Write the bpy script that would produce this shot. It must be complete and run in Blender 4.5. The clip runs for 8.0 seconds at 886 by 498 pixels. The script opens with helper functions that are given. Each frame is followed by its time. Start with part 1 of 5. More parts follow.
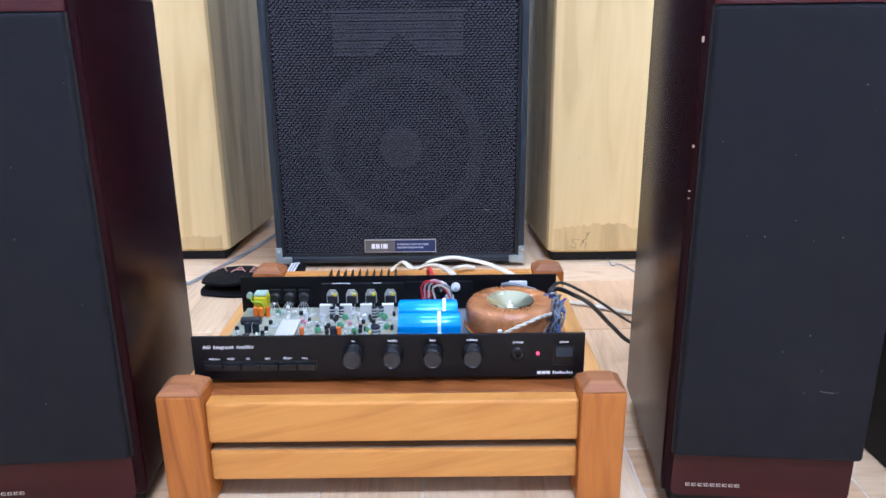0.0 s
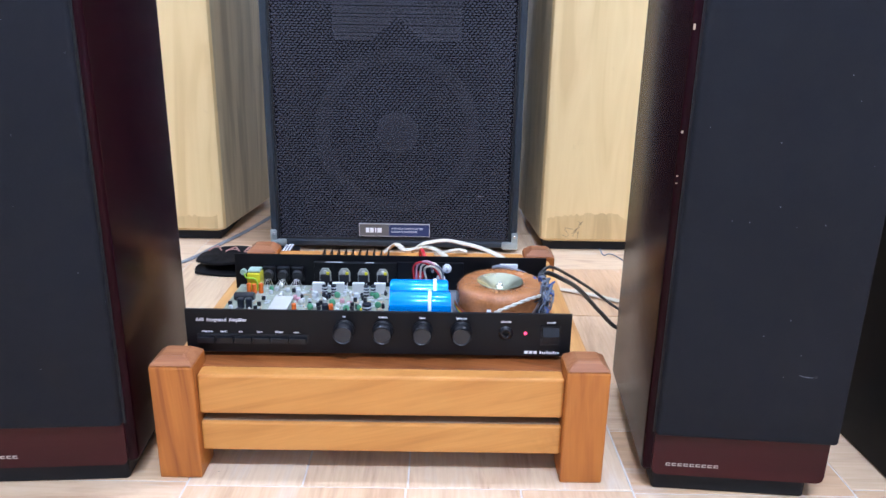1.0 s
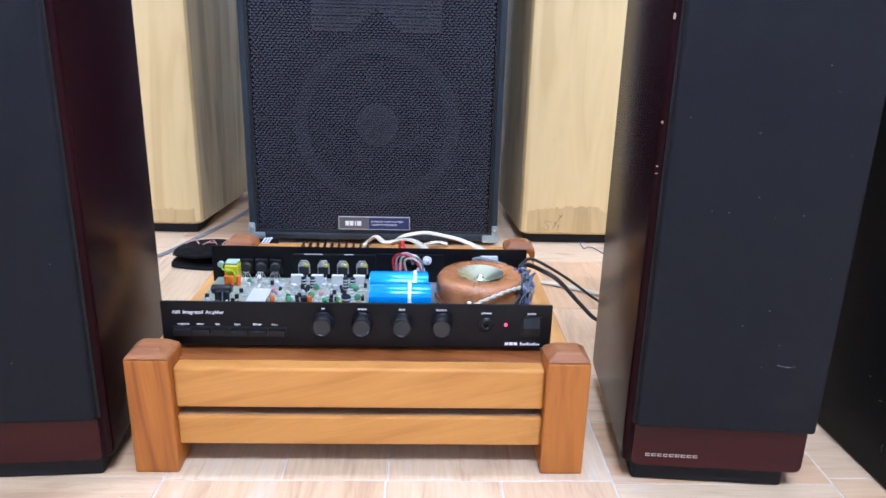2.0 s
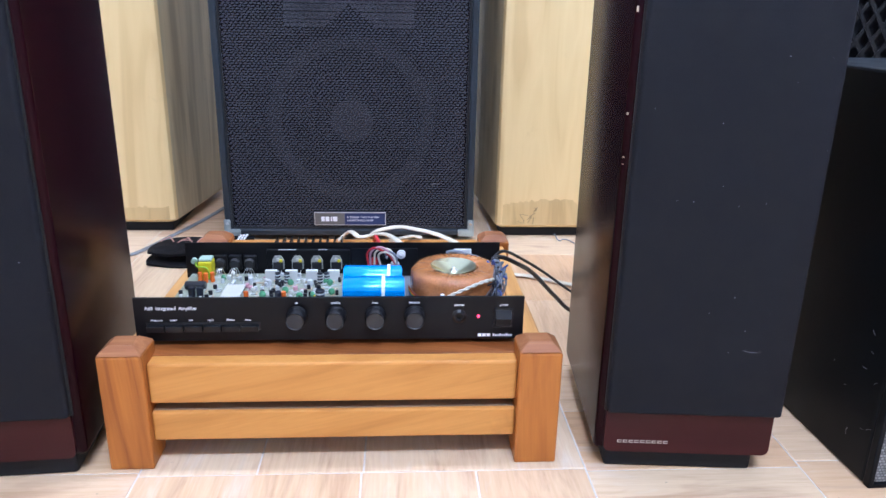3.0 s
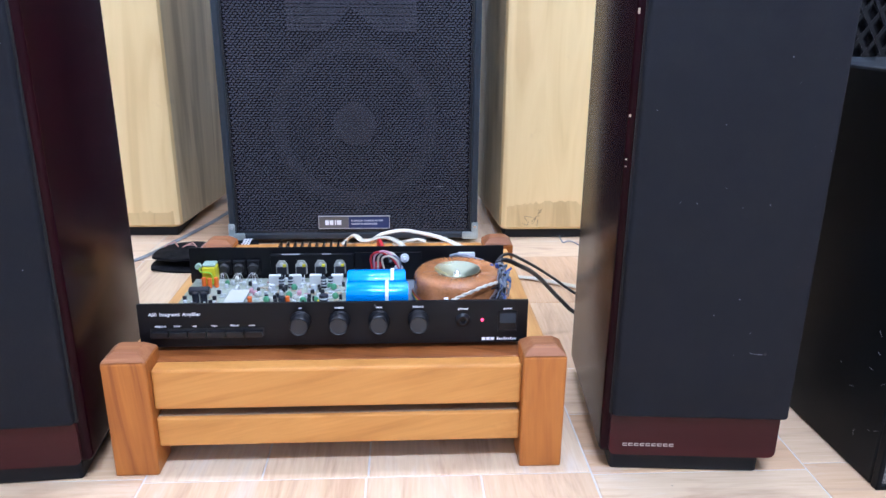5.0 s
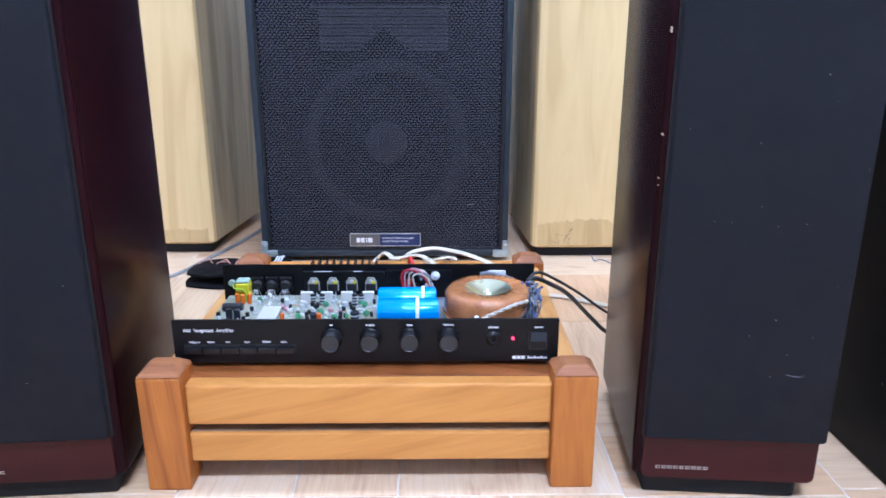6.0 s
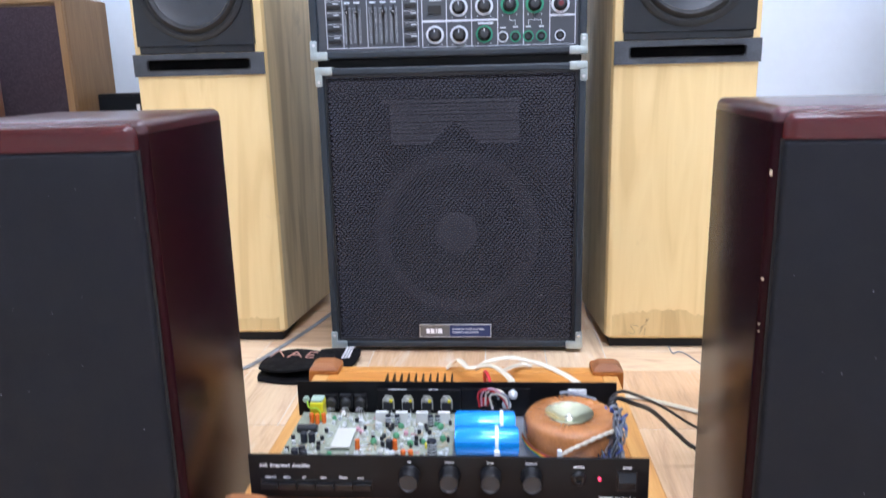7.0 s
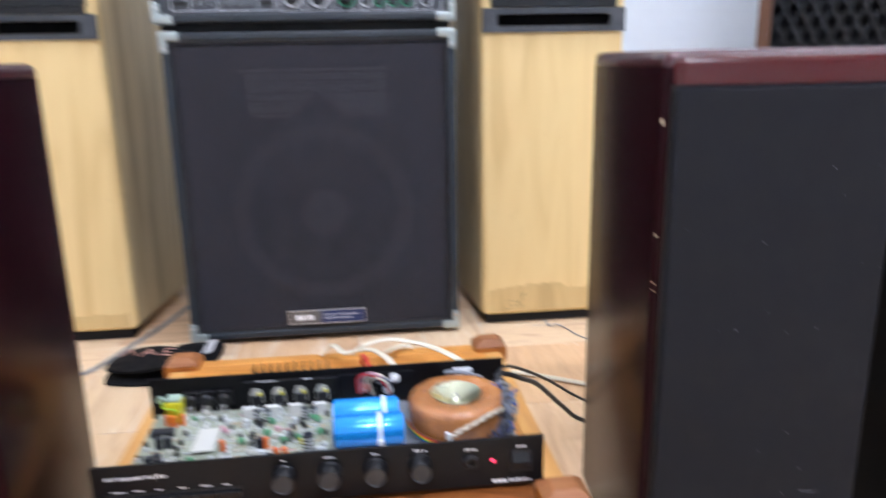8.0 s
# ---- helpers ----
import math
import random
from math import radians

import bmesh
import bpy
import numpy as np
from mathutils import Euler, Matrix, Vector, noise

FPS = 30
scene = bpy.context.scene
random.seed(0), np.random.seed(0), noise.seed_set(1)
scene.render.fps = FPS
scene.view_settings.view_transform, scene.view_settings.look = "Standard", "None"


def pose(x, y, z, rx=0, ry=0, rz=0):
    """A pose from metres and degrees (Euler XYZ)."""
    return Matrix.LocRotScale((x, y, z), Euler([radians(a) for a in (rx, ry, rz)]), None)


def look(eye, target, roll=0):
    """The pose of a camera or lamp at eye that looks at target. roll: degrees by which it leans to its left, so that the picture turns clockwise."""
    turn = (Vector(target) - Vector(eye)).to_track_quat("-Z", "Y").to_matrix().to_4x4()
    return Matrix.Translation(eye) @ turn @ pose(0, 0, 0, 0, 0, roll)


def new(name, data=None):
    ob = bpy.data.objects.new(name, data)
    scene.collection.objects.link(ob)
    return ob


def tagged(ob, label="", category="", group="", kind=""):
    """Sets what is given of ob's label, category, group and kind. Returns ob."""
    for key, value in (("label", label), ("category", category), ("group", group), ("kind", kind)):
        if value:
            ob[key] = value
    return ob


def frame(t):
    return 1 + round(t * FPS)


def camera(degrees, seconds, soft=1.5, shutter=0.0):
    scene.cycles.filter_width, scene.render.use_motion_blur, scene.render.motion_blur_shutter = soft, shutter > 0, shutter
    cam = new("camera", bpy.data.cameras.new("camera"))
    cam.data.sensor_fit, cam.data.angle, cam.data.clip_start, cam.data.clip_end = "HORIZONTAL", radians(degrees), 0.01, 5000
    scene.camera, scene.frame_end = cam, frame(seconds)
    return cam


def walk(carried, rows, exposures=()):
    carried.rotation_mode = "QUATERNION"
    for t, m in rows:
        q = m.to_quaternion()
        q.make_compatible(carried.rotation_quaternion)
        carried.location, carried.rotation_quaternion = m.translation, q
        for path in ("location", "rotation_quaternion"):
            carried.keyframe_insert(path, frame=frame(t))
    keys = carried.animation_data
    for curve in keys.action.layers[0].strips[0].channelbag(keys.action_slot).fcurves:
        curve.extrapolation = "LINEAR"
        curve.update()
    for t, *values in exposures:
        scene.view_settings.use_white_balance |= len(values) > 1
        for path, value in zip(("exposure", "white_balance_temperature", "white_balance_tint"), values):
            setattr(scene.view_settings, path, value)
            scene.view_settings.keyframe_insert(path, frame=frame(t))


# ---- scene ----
cam = camera(62.3, 8.0, 1.5, 0.5)
PATH = [
    (0, (0.061, -0.737, 0.506), (0.061, 1.173, -0.086), -0.6),
    (0.5, (0.062, -0.758, 0.498), (0.061, 1.149, -0.104), 0.3),
    (1, (0.065, -0.754, 0.497), (0.078, 1.149, -0.116), 1.0),
    (1.5, (0.063, -0.747, 0.493), (0.1, 1.154, -0.126), 1.4),
    (3, (0.075, -0.758, 0.49), (0.194, 1.135, -0.144), 1.1),
    (3.5, (0.076, -0.756, 0.49), (0.206, 1.136, -0.146), 1.0),
    (4, (0.068, -0.753, 0.491), (0.197, 1.138, -0.146), 0.8),
    (5.5, (0.081, -0.757, 0.492), (0.155, 1.144, -0.124), 0.3),
    (6, (0.077, -0.757, 0.493), (0.099, 1.155, -0.092), 0.0),
    (6.5, (0.069, -0.754, 0.513), (0.004, 1.176, -0.008), -0.6),
    (7, (0.055, -0.711, 0.577), (-0.086, 1.231, 0.117), -1.4),
    (7.5, (0.052, -0.696, 0.605), (-0.081, 1.25, 0.162), -1.8),
    (8, (0.046, -0.642, 0.541), (0.264, 1.282, 0.042), -1.1),
]
walk(cam, [(t, look(eye, target, roll)) for t, eye, target, roll in PATH], [(0, 0.05, 5920, 10), (3.0, 0.04, 5900, 10), (5.5, 0.08, 5680, 10), (6.0, 0.10, 5600, 10), (6.5, 0.17, 5500, 10), (7.0, 0.12, 6640, 10), (7.5, 0.10, 6800, 10), (8, 0.0, 7050, 10)])

# ---- light: cool tube lamps under the ceiling of a white room ----
world = bpy.data.worlds.new("world")
scene.world = world
world.use_nodes = True
world.node_tree.nodes["Background"].inputs["Color"].default_value = (0.75, 0.85, 1.0, 1)
world.node_tree.nodes["Background"].inputs["Strength"].default_value = 0.05
CEILING = 2.75
# the last two are unseen fill lamps, added to brighten the back wall
LAMPS = [(0.3, -1.5, 165), (0.35, 0.25, 46), (1.75, 0.5, 28), (-1.7, 0.75, 24)]
for lx, ly, power in LAMPS:
    tube = bpy.data.lights.new("tube_light", "AREA")
    tube.shape, tube.size, tube.size_y = "RECTANGLE", 1.2, 0.12
    tube.energy, tube.color = power, (0.79, 0.885, 1.19)
    lamp_ob = new("tube_light", tube)
    lamp_ob.matrix_world = pose(lx, ly, CEILING - 0.075)

# ---- materials ----
def shader(name):
    m = bpy.data.materials.new(name)
    m.use_nodes = True
    return m, m.node_tree, m.node_tree.nodes["Principled BSDF"]


def put(tree, kind, **values):
    n = tree.nodes.new(kind)
    for key, value in values.items():
        n.inputs[key].default_value = value
    return n


def coords(tree, scale, turn=(0, 0, 0), shuffle=0.0, slant=(0, 0, 0)):
    """Object coordinates in metres, slanted, stretched, and shifted object by object by shuffle."""
    tc = tree.nodes.new("ShaderNodeTexCoord")
    lean = put(tree, "ShaderNodeMapping", Rotation=[radians(a) for a in slant])
    mp = put(tree, "ShaderNodeMapping", Scale=scale, Rotation=[radians(a) for a in turn])
    tree.links.new(tc.outputs["Object"], lean.inputs["Vector"])
    tree.links.new(lean.outputs["Vector"], mp.inputs["Vector"])
    if shuffle:
        info = tree.nodes.new("ShaderNodeObjectInfo")
        mul = tree.nodes.new("ShaderNodeMath")
        mul.operation = "MULTIPLY"
        mul.inputs[1].default_value = shuffle
        tree.links.new(info.outputs["Random"], mul.inputs[0])
        tree.links.new(mul.outputs[0], mp.inputs["Location"])
    return mp.outputs["Vector"]


def ramp(tree, source, stops):
    r = tree.nodes.new("ShaderNodeValToRGB")
    els = r.color_ramp.elements
    while len(els) < len(stops):
        els.new(0.5)
    for e, (at, col) in zip(els, stops):
        e.position, e.color = at, (*col, 1) if len(col) == 3 else col
    tree.links.new(source, r.inputs["Fac"])
    return r.outputs["Color"]


def mixed(tree, fac, a, b, mode="MIX"):
    n = tree.nodes.new("ShaderNodeMix")
    n.data_type, n.blend_type = "RGBA", mode
    for value, socket in ((fac, n.inputs[0]), (a, n.inputs[6]), (b, n.inputs[7])):
        if isinstance(value, (int, float)):
            socket.default_value = value
        elif isinstance(value, tuple):
            socket.default_value = (*value, 1)
        else:
            tree.links.new(value, socket)
    return n.outputs[2]


def noisy(tree, vec, scale, detail=4.0, rough=0.6, dist=0.0):
    n = put(tree, "ShaderNodeTexNoise", Scale=scale, Detail=detail, Roughness=rough, Distortion=dist)
    tree.links.new(vec, n.inputs["Vector"])
    return n.outputs["Fac"]


def bumped(tree, bsdf, height, strength, distance=0.001):
    b = put(tree, "ShaderNodeBump", Strength=strength, Distance=distance)
    tree.links.new(height, b.inputs["Height"])
    tree.links.new(b.outputs["Normal"], bsdf.inputs["Normal"])


def plain(name, col, rough=0.5, metal=0.0, spread=0.15, grain=60.0, bump=0.1, distance=0.0004, coat=0.0, spots=0.0, spot_col=(0.5, 0.5, 0.5), spec=0.5):
    """Paint, plastic, metal or card with grain and blotches at two scales, and a few worn specks."""
    m, tree, bsdf = shader(name)
    vec = coords(tree, (1, 1, 1), shuffle=7.0)
    fine, broad = noisy(tree, vec, grain * 6), noisy(tree, vec, grain * 0.25, 3)
    dark = tuple(c * (1 - spread) for c in col)
    light = tuple(min(1, c * (1 + spread)) for c in col)
    c = ramp(tree, broad, [(0.3, dark), (0.7, light)])
    c = mixed(tree, 0.35, c, ramp(tree, fine, [(0.3, dark), (0.7, light)]))
    if spots:
        c = mixed(tree, ramp(tree, noisy(tree, vec, grain * 2.2, 2), [(1 - spots, (0, 0, 0)), (1 - spots + 0.03, (1, 1, 1))]), c, spot_col)
    tree.links.new(c, bsdf.inputs["Base Color"])
    bsdf.inputs["Metallic"].default_value = metal
    bsdf.inputs["Specular IOR Level"].default_value = spec
    bsdf.inputs["Coat Weight"].default_value = coat
    bsdf.inputs["Coat Roughness"].default_value = 0.08
    tree.links.new(ramp(tree, broad, [(0.25, (rough * 0.8,) * 3), (0.75, (min(1, rough * 1.2),) * 3)]), bsdf.inputs["Roughness"])
    bumped(tree, bsdf, fine, bump, distance)
    return m


def timber(name, pale, mid, deep, along="X", ring=9.0, rough=0.35, coat=0.0, spec=0.5, figure=0.45, shuffle=9.0, streak=1.0, bump=0.15, stain=None, slant=(0, 0, 0)):
    """Wood with long fibres along one axis, growth bands, streaks and pores."""
    m, tree, bsdf = shader(name)
    far = {"X": (0.12, 1, 1), "Y": (1, 0.12, 1), "Z": (1, 1, 0.12)}[along]
    vec = coords(tree, far, shuffle=shuffle, slant=slant)
    bands = noisy(tree, vec, ring, 3, 0.5, 1.6)
    fibre = noisy(tree, coords(tree, tuple(1 if f == 1 else 0.03 for f in far), shuffle=shuffle, slant=slant), 340, 5, 0.7)
    broad = noisy(tree, vec, ring * 0.35, 2)
    c = ramp(tree, bands, [(0.34, deep), (0.45, mid), (0.57, pale), (0.68, mid)])
    c = mixed(tree, figure * streak, c, ramp(tree, fibre, [(0.3, deep), (0.6, pale)]))
    c = mixed(tree, 0.22, c, ramp(tree, broad, [(0.3, mid), (0.7, pale)]))
    if stain:
        spot = noisy(tree, coords(tree, (1, 1, 1)), 9, 5, 0.7)
        c = mixed(tree, ramp(tree, spot, [(0.62, (0, 0, 0)), (0.78, (0.55, 0.55, 0.55))]), c, stain)
    tree.links.new(c, bsdf.inputs["Base Color"])
    # polished wood shines evenly, bare wood fibre by fibre
    worn = broad if bump < 0.05 else fibre
    tree.links.new(ramp(tree, worn, [(0.2, (rough * 1.25,) * 3), (0.8, (rough * 0.85,) * 3)]), bsdf.inputs["Roughness"])
    bsdf.inputs["Specular IOR Level"].default_value = spec
    bsdf.inputs["Coat Weight"].default_value = coat
    bsdf.inputs["Coat Roughness"].default_value = 0.12
    bumped(tree, bsdf, fibre, bump, 0.0003)
    return m


def floor_plank(name):
    """Glazed wood-print ceramic: pale oak with pink and brown streaks, varied plank by plank."""
    m, tree, bsdf = shader(name)
    vec = coords(tree, (0.16, 1, 1), shuffle=23.0)
    bands = noisy(tree, vec, 26, 4, 0.6, 1.2)
    fibre = noisy(tree, coords(tree, (0.05, 1, 1), shuffle=31.0), 190, 4, 0.7)
    tone = tree.nodes.new("ShaderNodeObjectInfo").outputs["Random"]
    base = ramp(tree, tone, [(0.0, (0.70, 0.45, 0.230)), (0.35, (0.79, 0.61, 0.385)), (0.65, (0.68, 0.405, 0.200)), (1.0, (0.82, 0.665, 0.445))])
    c = mixed(tree, ramp(tree, bands, [(0.34, (0.62,) * 3), (0.50, (0, 0, 0))]), base, (0.47, 0.25, 0.125))
    c = mixed(tree, ramp(tree, bands, [(0.58, (0, 0, 0)), (0.74, (0.7,) * 3)]), c, (0.80, 0.70, 0.58))
    c = mixed(tree, 0.22, c, ramp(tree, fibre, [(0.3, (0.48, 0.28, 0.16)), (0.62, (0.88, 0.70, 0.52))]))
    dirt = noisy(tree, coords(tree, (1, 1, 1), shuffle=3.0), 130, 2)
    c = mixed(tree, ramp(tree, dirt, [(0.76, (0, 0, 0)), (0.8, (0.6,) * 3)]), c, (0.2, 0.13, 0.09))
    tree.links.new(c, bsdf.inputs["Base Color"])
    tree.links.new(ramp(tree, fibre, [(0.2, (0.42,) * 3), (0.8, (0.3,) * 3)]), bsdf.inputs["Roughness"])
    bumped(tree, bsdf, fibre, 0.12, 0.0004)
    return m


def weave(name, dark, light, pitch, open_share, rough=0.75, bump=0.8):
    """Woven loudspeaker cloth in staggered stitches; light passes between the threads."""
    m, tree, bsdf = shader(name)
    vec = coords(tree, (1, 1, 1), turn=(90, 0, 0))
    b = put(tree, "ShaderNodeTexBrick", Scale=100.0, **{"Mortar Size": pitch * 24, "Mortar Smooth": 1.0, "Brick Width": pitch * 115, "Row Height": pitch * 100})
    b.offset = 0.5
    b.inputs["Color1"].default_value, b.inputs["Color2"].default_value = (*light, 1), (*[c * 0.55 for c in light], 1)
    b.inputs["Mortar"].default_value = (*dark, 1)
    tree.links.new(vec, b.inputs["Vector"])
    broad = noisy(tree, vec, 6, 3)
    c = mixed(tree, 0.2, b.outputs["Color"], ramp(tree, broad, [(0.3, dark), (0.75, light)]))
    lint = noisy(tree, vec, 260, 2)
    c = mixed(tree, ramp(tree, lint, [(0.79, (0, 0, 0)), (0.82, (0.5,) * 3)]), c, (0.25, 0.25, 0.26))
    tree.links.new(c, bsdf.inputs["Base Color"])
    bsdf.inputs["Roughness"].default_value = rough
    bsdf.inputs["Specular IOR Level"].default_value = 0.08
    inv = tree.nodes.new("ShaderNodeMath")
    inv.operation, inv.inputs[0].default_value = "SUBTRACT", 1.0
    tree.links.new(b.outputs["Fac"], inv.inputs[1])
    bumped(tree, bsdf, inv.outputs[0], bump, pitch * 0.25)
    if open_share:
        clear = tree.nodes.new("ShaderNodeBsdfTransparent")
        mix = tree.nodes.new("ShaderNodeMixShader")
        mix.inputs[0].default_value = open_share
        tree.links.new(bsdf.outputs[0], mix.inputs[1])
        tree.links.new(clear.outputs[0], mix.inputs[2])
        tree.links.new(mix.outputs[0], tree.nodes["Material Output"].inputs["Surface"])
    return m


def glow(name, col, strength):
    m, tree, bsdf = shader(name)
    bsdf.inputs["Base Color"].default_value = (*col, 1)
    bsdf.inputs["Emission Color"].default_value = (*col, 1)
    bsdf.inputs["Emission Strength"].default_value = strength
    return m


M_PLANK = floor_plank("wood_print_tile")
M_GROUT = plain("white_grout", (0.74, 0.68, 0.61), 0.85, spread=0.12)
M_WALL = plain("white_wall_paint", (0.80, 0.89, 0.96), 0.7, spread=0.03, grain=8, bump=0.15)
M_CEIL = plain("ceiling_paint", (0.8, 0.8, 0.8), 0.8, spread=0.03, grain=8)
M_TEAK_X = timber("golden_teak", (0.63, 0.285, 0.068), (0.56, 0.235, 0.051), (0.43, 0.165, 0.034), "X", 24, 0.45, 0.05, spec=0.35, figure=0.36, bump=0.35, stain=(0.26, 0.088, 0.018), slant=(0, 13, 0))
M_TEAK_Y = timber("golden_teak_side", (0.72, 0.38, 0.12), (0.64, 0.31, 0.085), (0.48, 0.20, 0.05), "Y", 16, 0.4, 0.15)
M_POST = timber("teak_post", (0.48, 0.165, 0.031), (0.39, 0.122, 0.022), (0.21, 0.056, 0.012), "Z", 30, 0.42, 0.05, spec=0.3, figure=0.26, bump=0.3, slant=(0, 3, 0))
M_CAP = timber("walnut_end_grain", (0.40, 0.165, 0.065), (0.30, 0.11, 0.042), (0.19, 0.062, 0.024), "X", 40, 0.5, 0.0, spec=0.3)
M_PANEL = timber("orange_stand_top", (0.68, 0.290, 0.066), (0.58, 0.225, 0.048), (0.36, 0.125, 0.027), "X", 26, 0.34, 0.2, slant=(0, 0, 9))
M_PANEL_DARK = timber("reddish_top_board", (0.36, 0.115, 0.028), (0.24, 0.070, 0.018), (0.11, 0.030, 0.009), "X", 34, 0.36, 0.1, slant=(0, 0, 12))
M_DUST = plain("brown_dust", (0.25, 0.17, 0.10), 0.9, spread=0.3, grain=40, spec=0.1)
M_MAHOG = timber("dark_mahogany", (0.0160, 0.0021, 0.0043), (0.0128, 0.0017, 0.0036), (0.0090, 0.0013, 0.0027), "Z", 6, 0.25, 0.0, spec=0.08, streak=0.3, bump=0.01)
# rail and top: redder mahogany copies, with the light they catch in the colour
M_MAHOG_LIT = timber("lit_red_mahogany", (0.066, 0.0056, 0.0054), (0.053, 0.0046, 0.0046), (0.038, 0.0036, 0.0038), "X", 6, 0.24, 0.2, spec=0.3, streak=0.3, bump=0.01)
M_MAHOG_TOP = timber("lit_polished_mahogany_top", (0.050, 0.0056, 0.0072), (0.040, 0.0046, 0.0060), (0.030, 0.0036, 0.0048), "X", 6, 0.30, 0.35, spec=0.5, streak=0.3, bump=0.01)
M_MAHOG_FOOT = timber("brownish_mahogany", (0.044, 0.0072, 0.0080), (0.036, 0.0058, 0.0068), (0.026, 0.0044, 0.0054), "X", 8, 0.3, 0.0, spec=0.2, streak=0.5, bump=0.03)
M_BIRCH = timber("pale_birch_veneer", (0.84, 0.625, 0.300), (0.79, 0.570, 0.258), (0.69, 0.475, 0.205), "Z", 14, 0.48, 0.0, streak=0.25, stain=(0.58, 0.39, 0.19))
# sides: darker, greyer birch with their shade and smudges put in the colour
M_BIRCH_SIDE = timber("shaded_smudged_birch_side", (0.62, 0.475, 0.270), (0.50, 0.380, 0.215), (0.33, 0.245, 0.145), "Z", 12, 0.5, 0.0, streak=0.3, stain=(0.24, 0.185, 0.13))
M_SCRAWL = plain("faded_ink", (0.30, 0.20, 0.09), 0.6)
M_TIDE = timber("water_stained_birch", (0.70, 0.500, 0.225), (0.64, 0.440, 0.190), (0.52, 0.345, 0.145), "Z", 20, 0.52, 0.0, streak=0.3, stain=(0.34, 0.235, 0.12))
M_OAK = timber("honey_oak_veneer", (0.29, 0.165, 0.070), (0.23, 0.125, 0.052), (0.15, 0.08, 0.033), "Z", 12, 0.45)
M_BROWN = timber("brown_walnut_veneer", (0.16, 0.07, 0.035), (0.12, 0.05, 0.026), (0.07, 0.03, 0.016), "Z", 12, 0.4)
M_FOAM = plain("black_grille_cloth", (0.0106, 0.0110, 0.0140), 0.8, spread=0.2, grain=120, bump=0.5, distance=0.0006, spots=0.19, spot_col=(0.04, 0.042, 0.045), spec=0.16)
M_VINYL = plain("black_vinyl", (0.0140, 0.0220, 0.0300), 0.45, spread=0.25, grain=150, bump=0.6, distance=0.0006)
M_BLACKBOX = plain("scuffed_black_lacquer", (0.0030, 0.0042, 0.0060), 0.45, spread=0.3, grain=40, bump=0.15, spec=0.14, spots=0.2, spot_col=(0.05, 0.055, 0.06))
M_PLINTH = plain("matt_black_plinth", (0.0062, 0.0062, 0.0075), 0.6, spec=0.25)
M_WEAVE = weave("woven_grille", (0.028, 0.0275, 0.035), (0.036, 0.035, 0.044), 0.0044, 0.42, bump=0.2)
M_STITCH = plain("black_stitches", (0.036, 0.036, 0.047), 0.55, spread=0.25, grain=30, bump=0.0, spec=0.35)
M_TWEED = weave("grey_tweed_grille", (0.03, 0.03, 0.03), (0.36, 0.35, 0.33), 0.0035, 0.0)
M_BROWNCLOTH = weave("brown_grille_cloth", (0.045, 0.032, 0.040), (0.080, 0.058, 0.070), 0.004, 0.0)
M_STEELBLACK = plain("black_anodised_panel", (0.0036, 0.0038, 0.0050), 0.45, spread=0.2, grain=200, bump=0.15, spec=0.22)
M_KNOB = plain("satin_black_plastic", (0.005, 0.0052, 0.0065), 0.38, spread=0.2, spec=0.35)
M_KNOBFACE = plain("knob_face", (0.014, 0.0145, 0.017), 0.45, spread=0.1, grain=200)
M_WHITEINK = plain("white_print", (0.88, 0.88, 0.88), 0.6, spread=0.04)
M_SILVER = plain("brushed_silver", (0.62, 0.62, 0.60), 0.38, 0.9, spread=0.1, grain=120)
M_CHROME = plain("worn_chrome", (0.40, 0.45, 0.43), 0.34, 0.5, spread=0.35, grain=90, spots=0.22, spot_col=(0.12, 0.12, 0.11))
M_NAVY = plain("navy_badge", (0.012, 0.028, 0.105), 0.35, spread=0.1)
M_BADGE = plain("grey_badge", (0.15, 0.145, 0.14), 0.4, 0.4, spread=0.1)
M_TRAY = plain("zinc_tray", (0.30, 0.32, 0.34), 0.45, 0.5, spread=0.2)
M_PCB = plain("grey_green_board", (0.29, 0.32, 0.245), 0.42, spread=0.35, grain=130, bump=0.3, spots=0.34, spot_col=(0.50, 0.53, 0.44))
M_BLUE = plain("blue_sleeve", (0.001, 0.31, 0.85), 0.2, 0.3, spread=0.06, grain=30, coat=0.6)
M_PLATE = plain("off_white_plate", (0.58, 0.58, 0.52), 0.5, spread=0.05)
M_NYLON = plain("white_nylon", (0.78, 0.80, 0.80), 0.45, spread=0.05)
M_WHITECER = plain("white_ceramic", (0.62, 0.63, 0.59), 0.55, spread=0.05)
M_YELLOW = plain("yellow_tape", (0.66, 0.58, 0.02), 0.4, spread=0.12, coat=0.3)
M_FILM = plain("greenish_film", (0.36, 0.48, 0.38), 0.3, spread=0.2)
M_LIME = plain("lime_sleeve", (0.30, 0.52, 0.03), 0.4)
M_ORANGE = plain("orange_dip", (0.72, 0.14, 0.015), 0.4, spread=0.12)
M_GREENCAP = plain("green_film", (0.10, 0.33, 0.17), 0.35, spread=0.2)
M_PINK = plain("pink_lacquer", (0.55, 0.28, 0.32), 0.5)
M_BEIGE = plain("beige_lacquer", (0.50, 0.40, 0.27), 0.5, spread=0.3)
M_CLEAR = plain("milky_film", (0.52, 0.55, 0.55), 0.35, spread=0.1)
M_BLACKCAP = plain("black_sleeve", (0.012, 0.013, 0.017), 0.35, spread=0.2)
M_NAVYCAP = plain("dark_blue_sleeve", (0.008, 0.011, 0.020), 0.3, spread=0.2)
M_LEAD = plain("tinned_wire", (0.72, 0.72, 0.70), 0.3, 0.9)
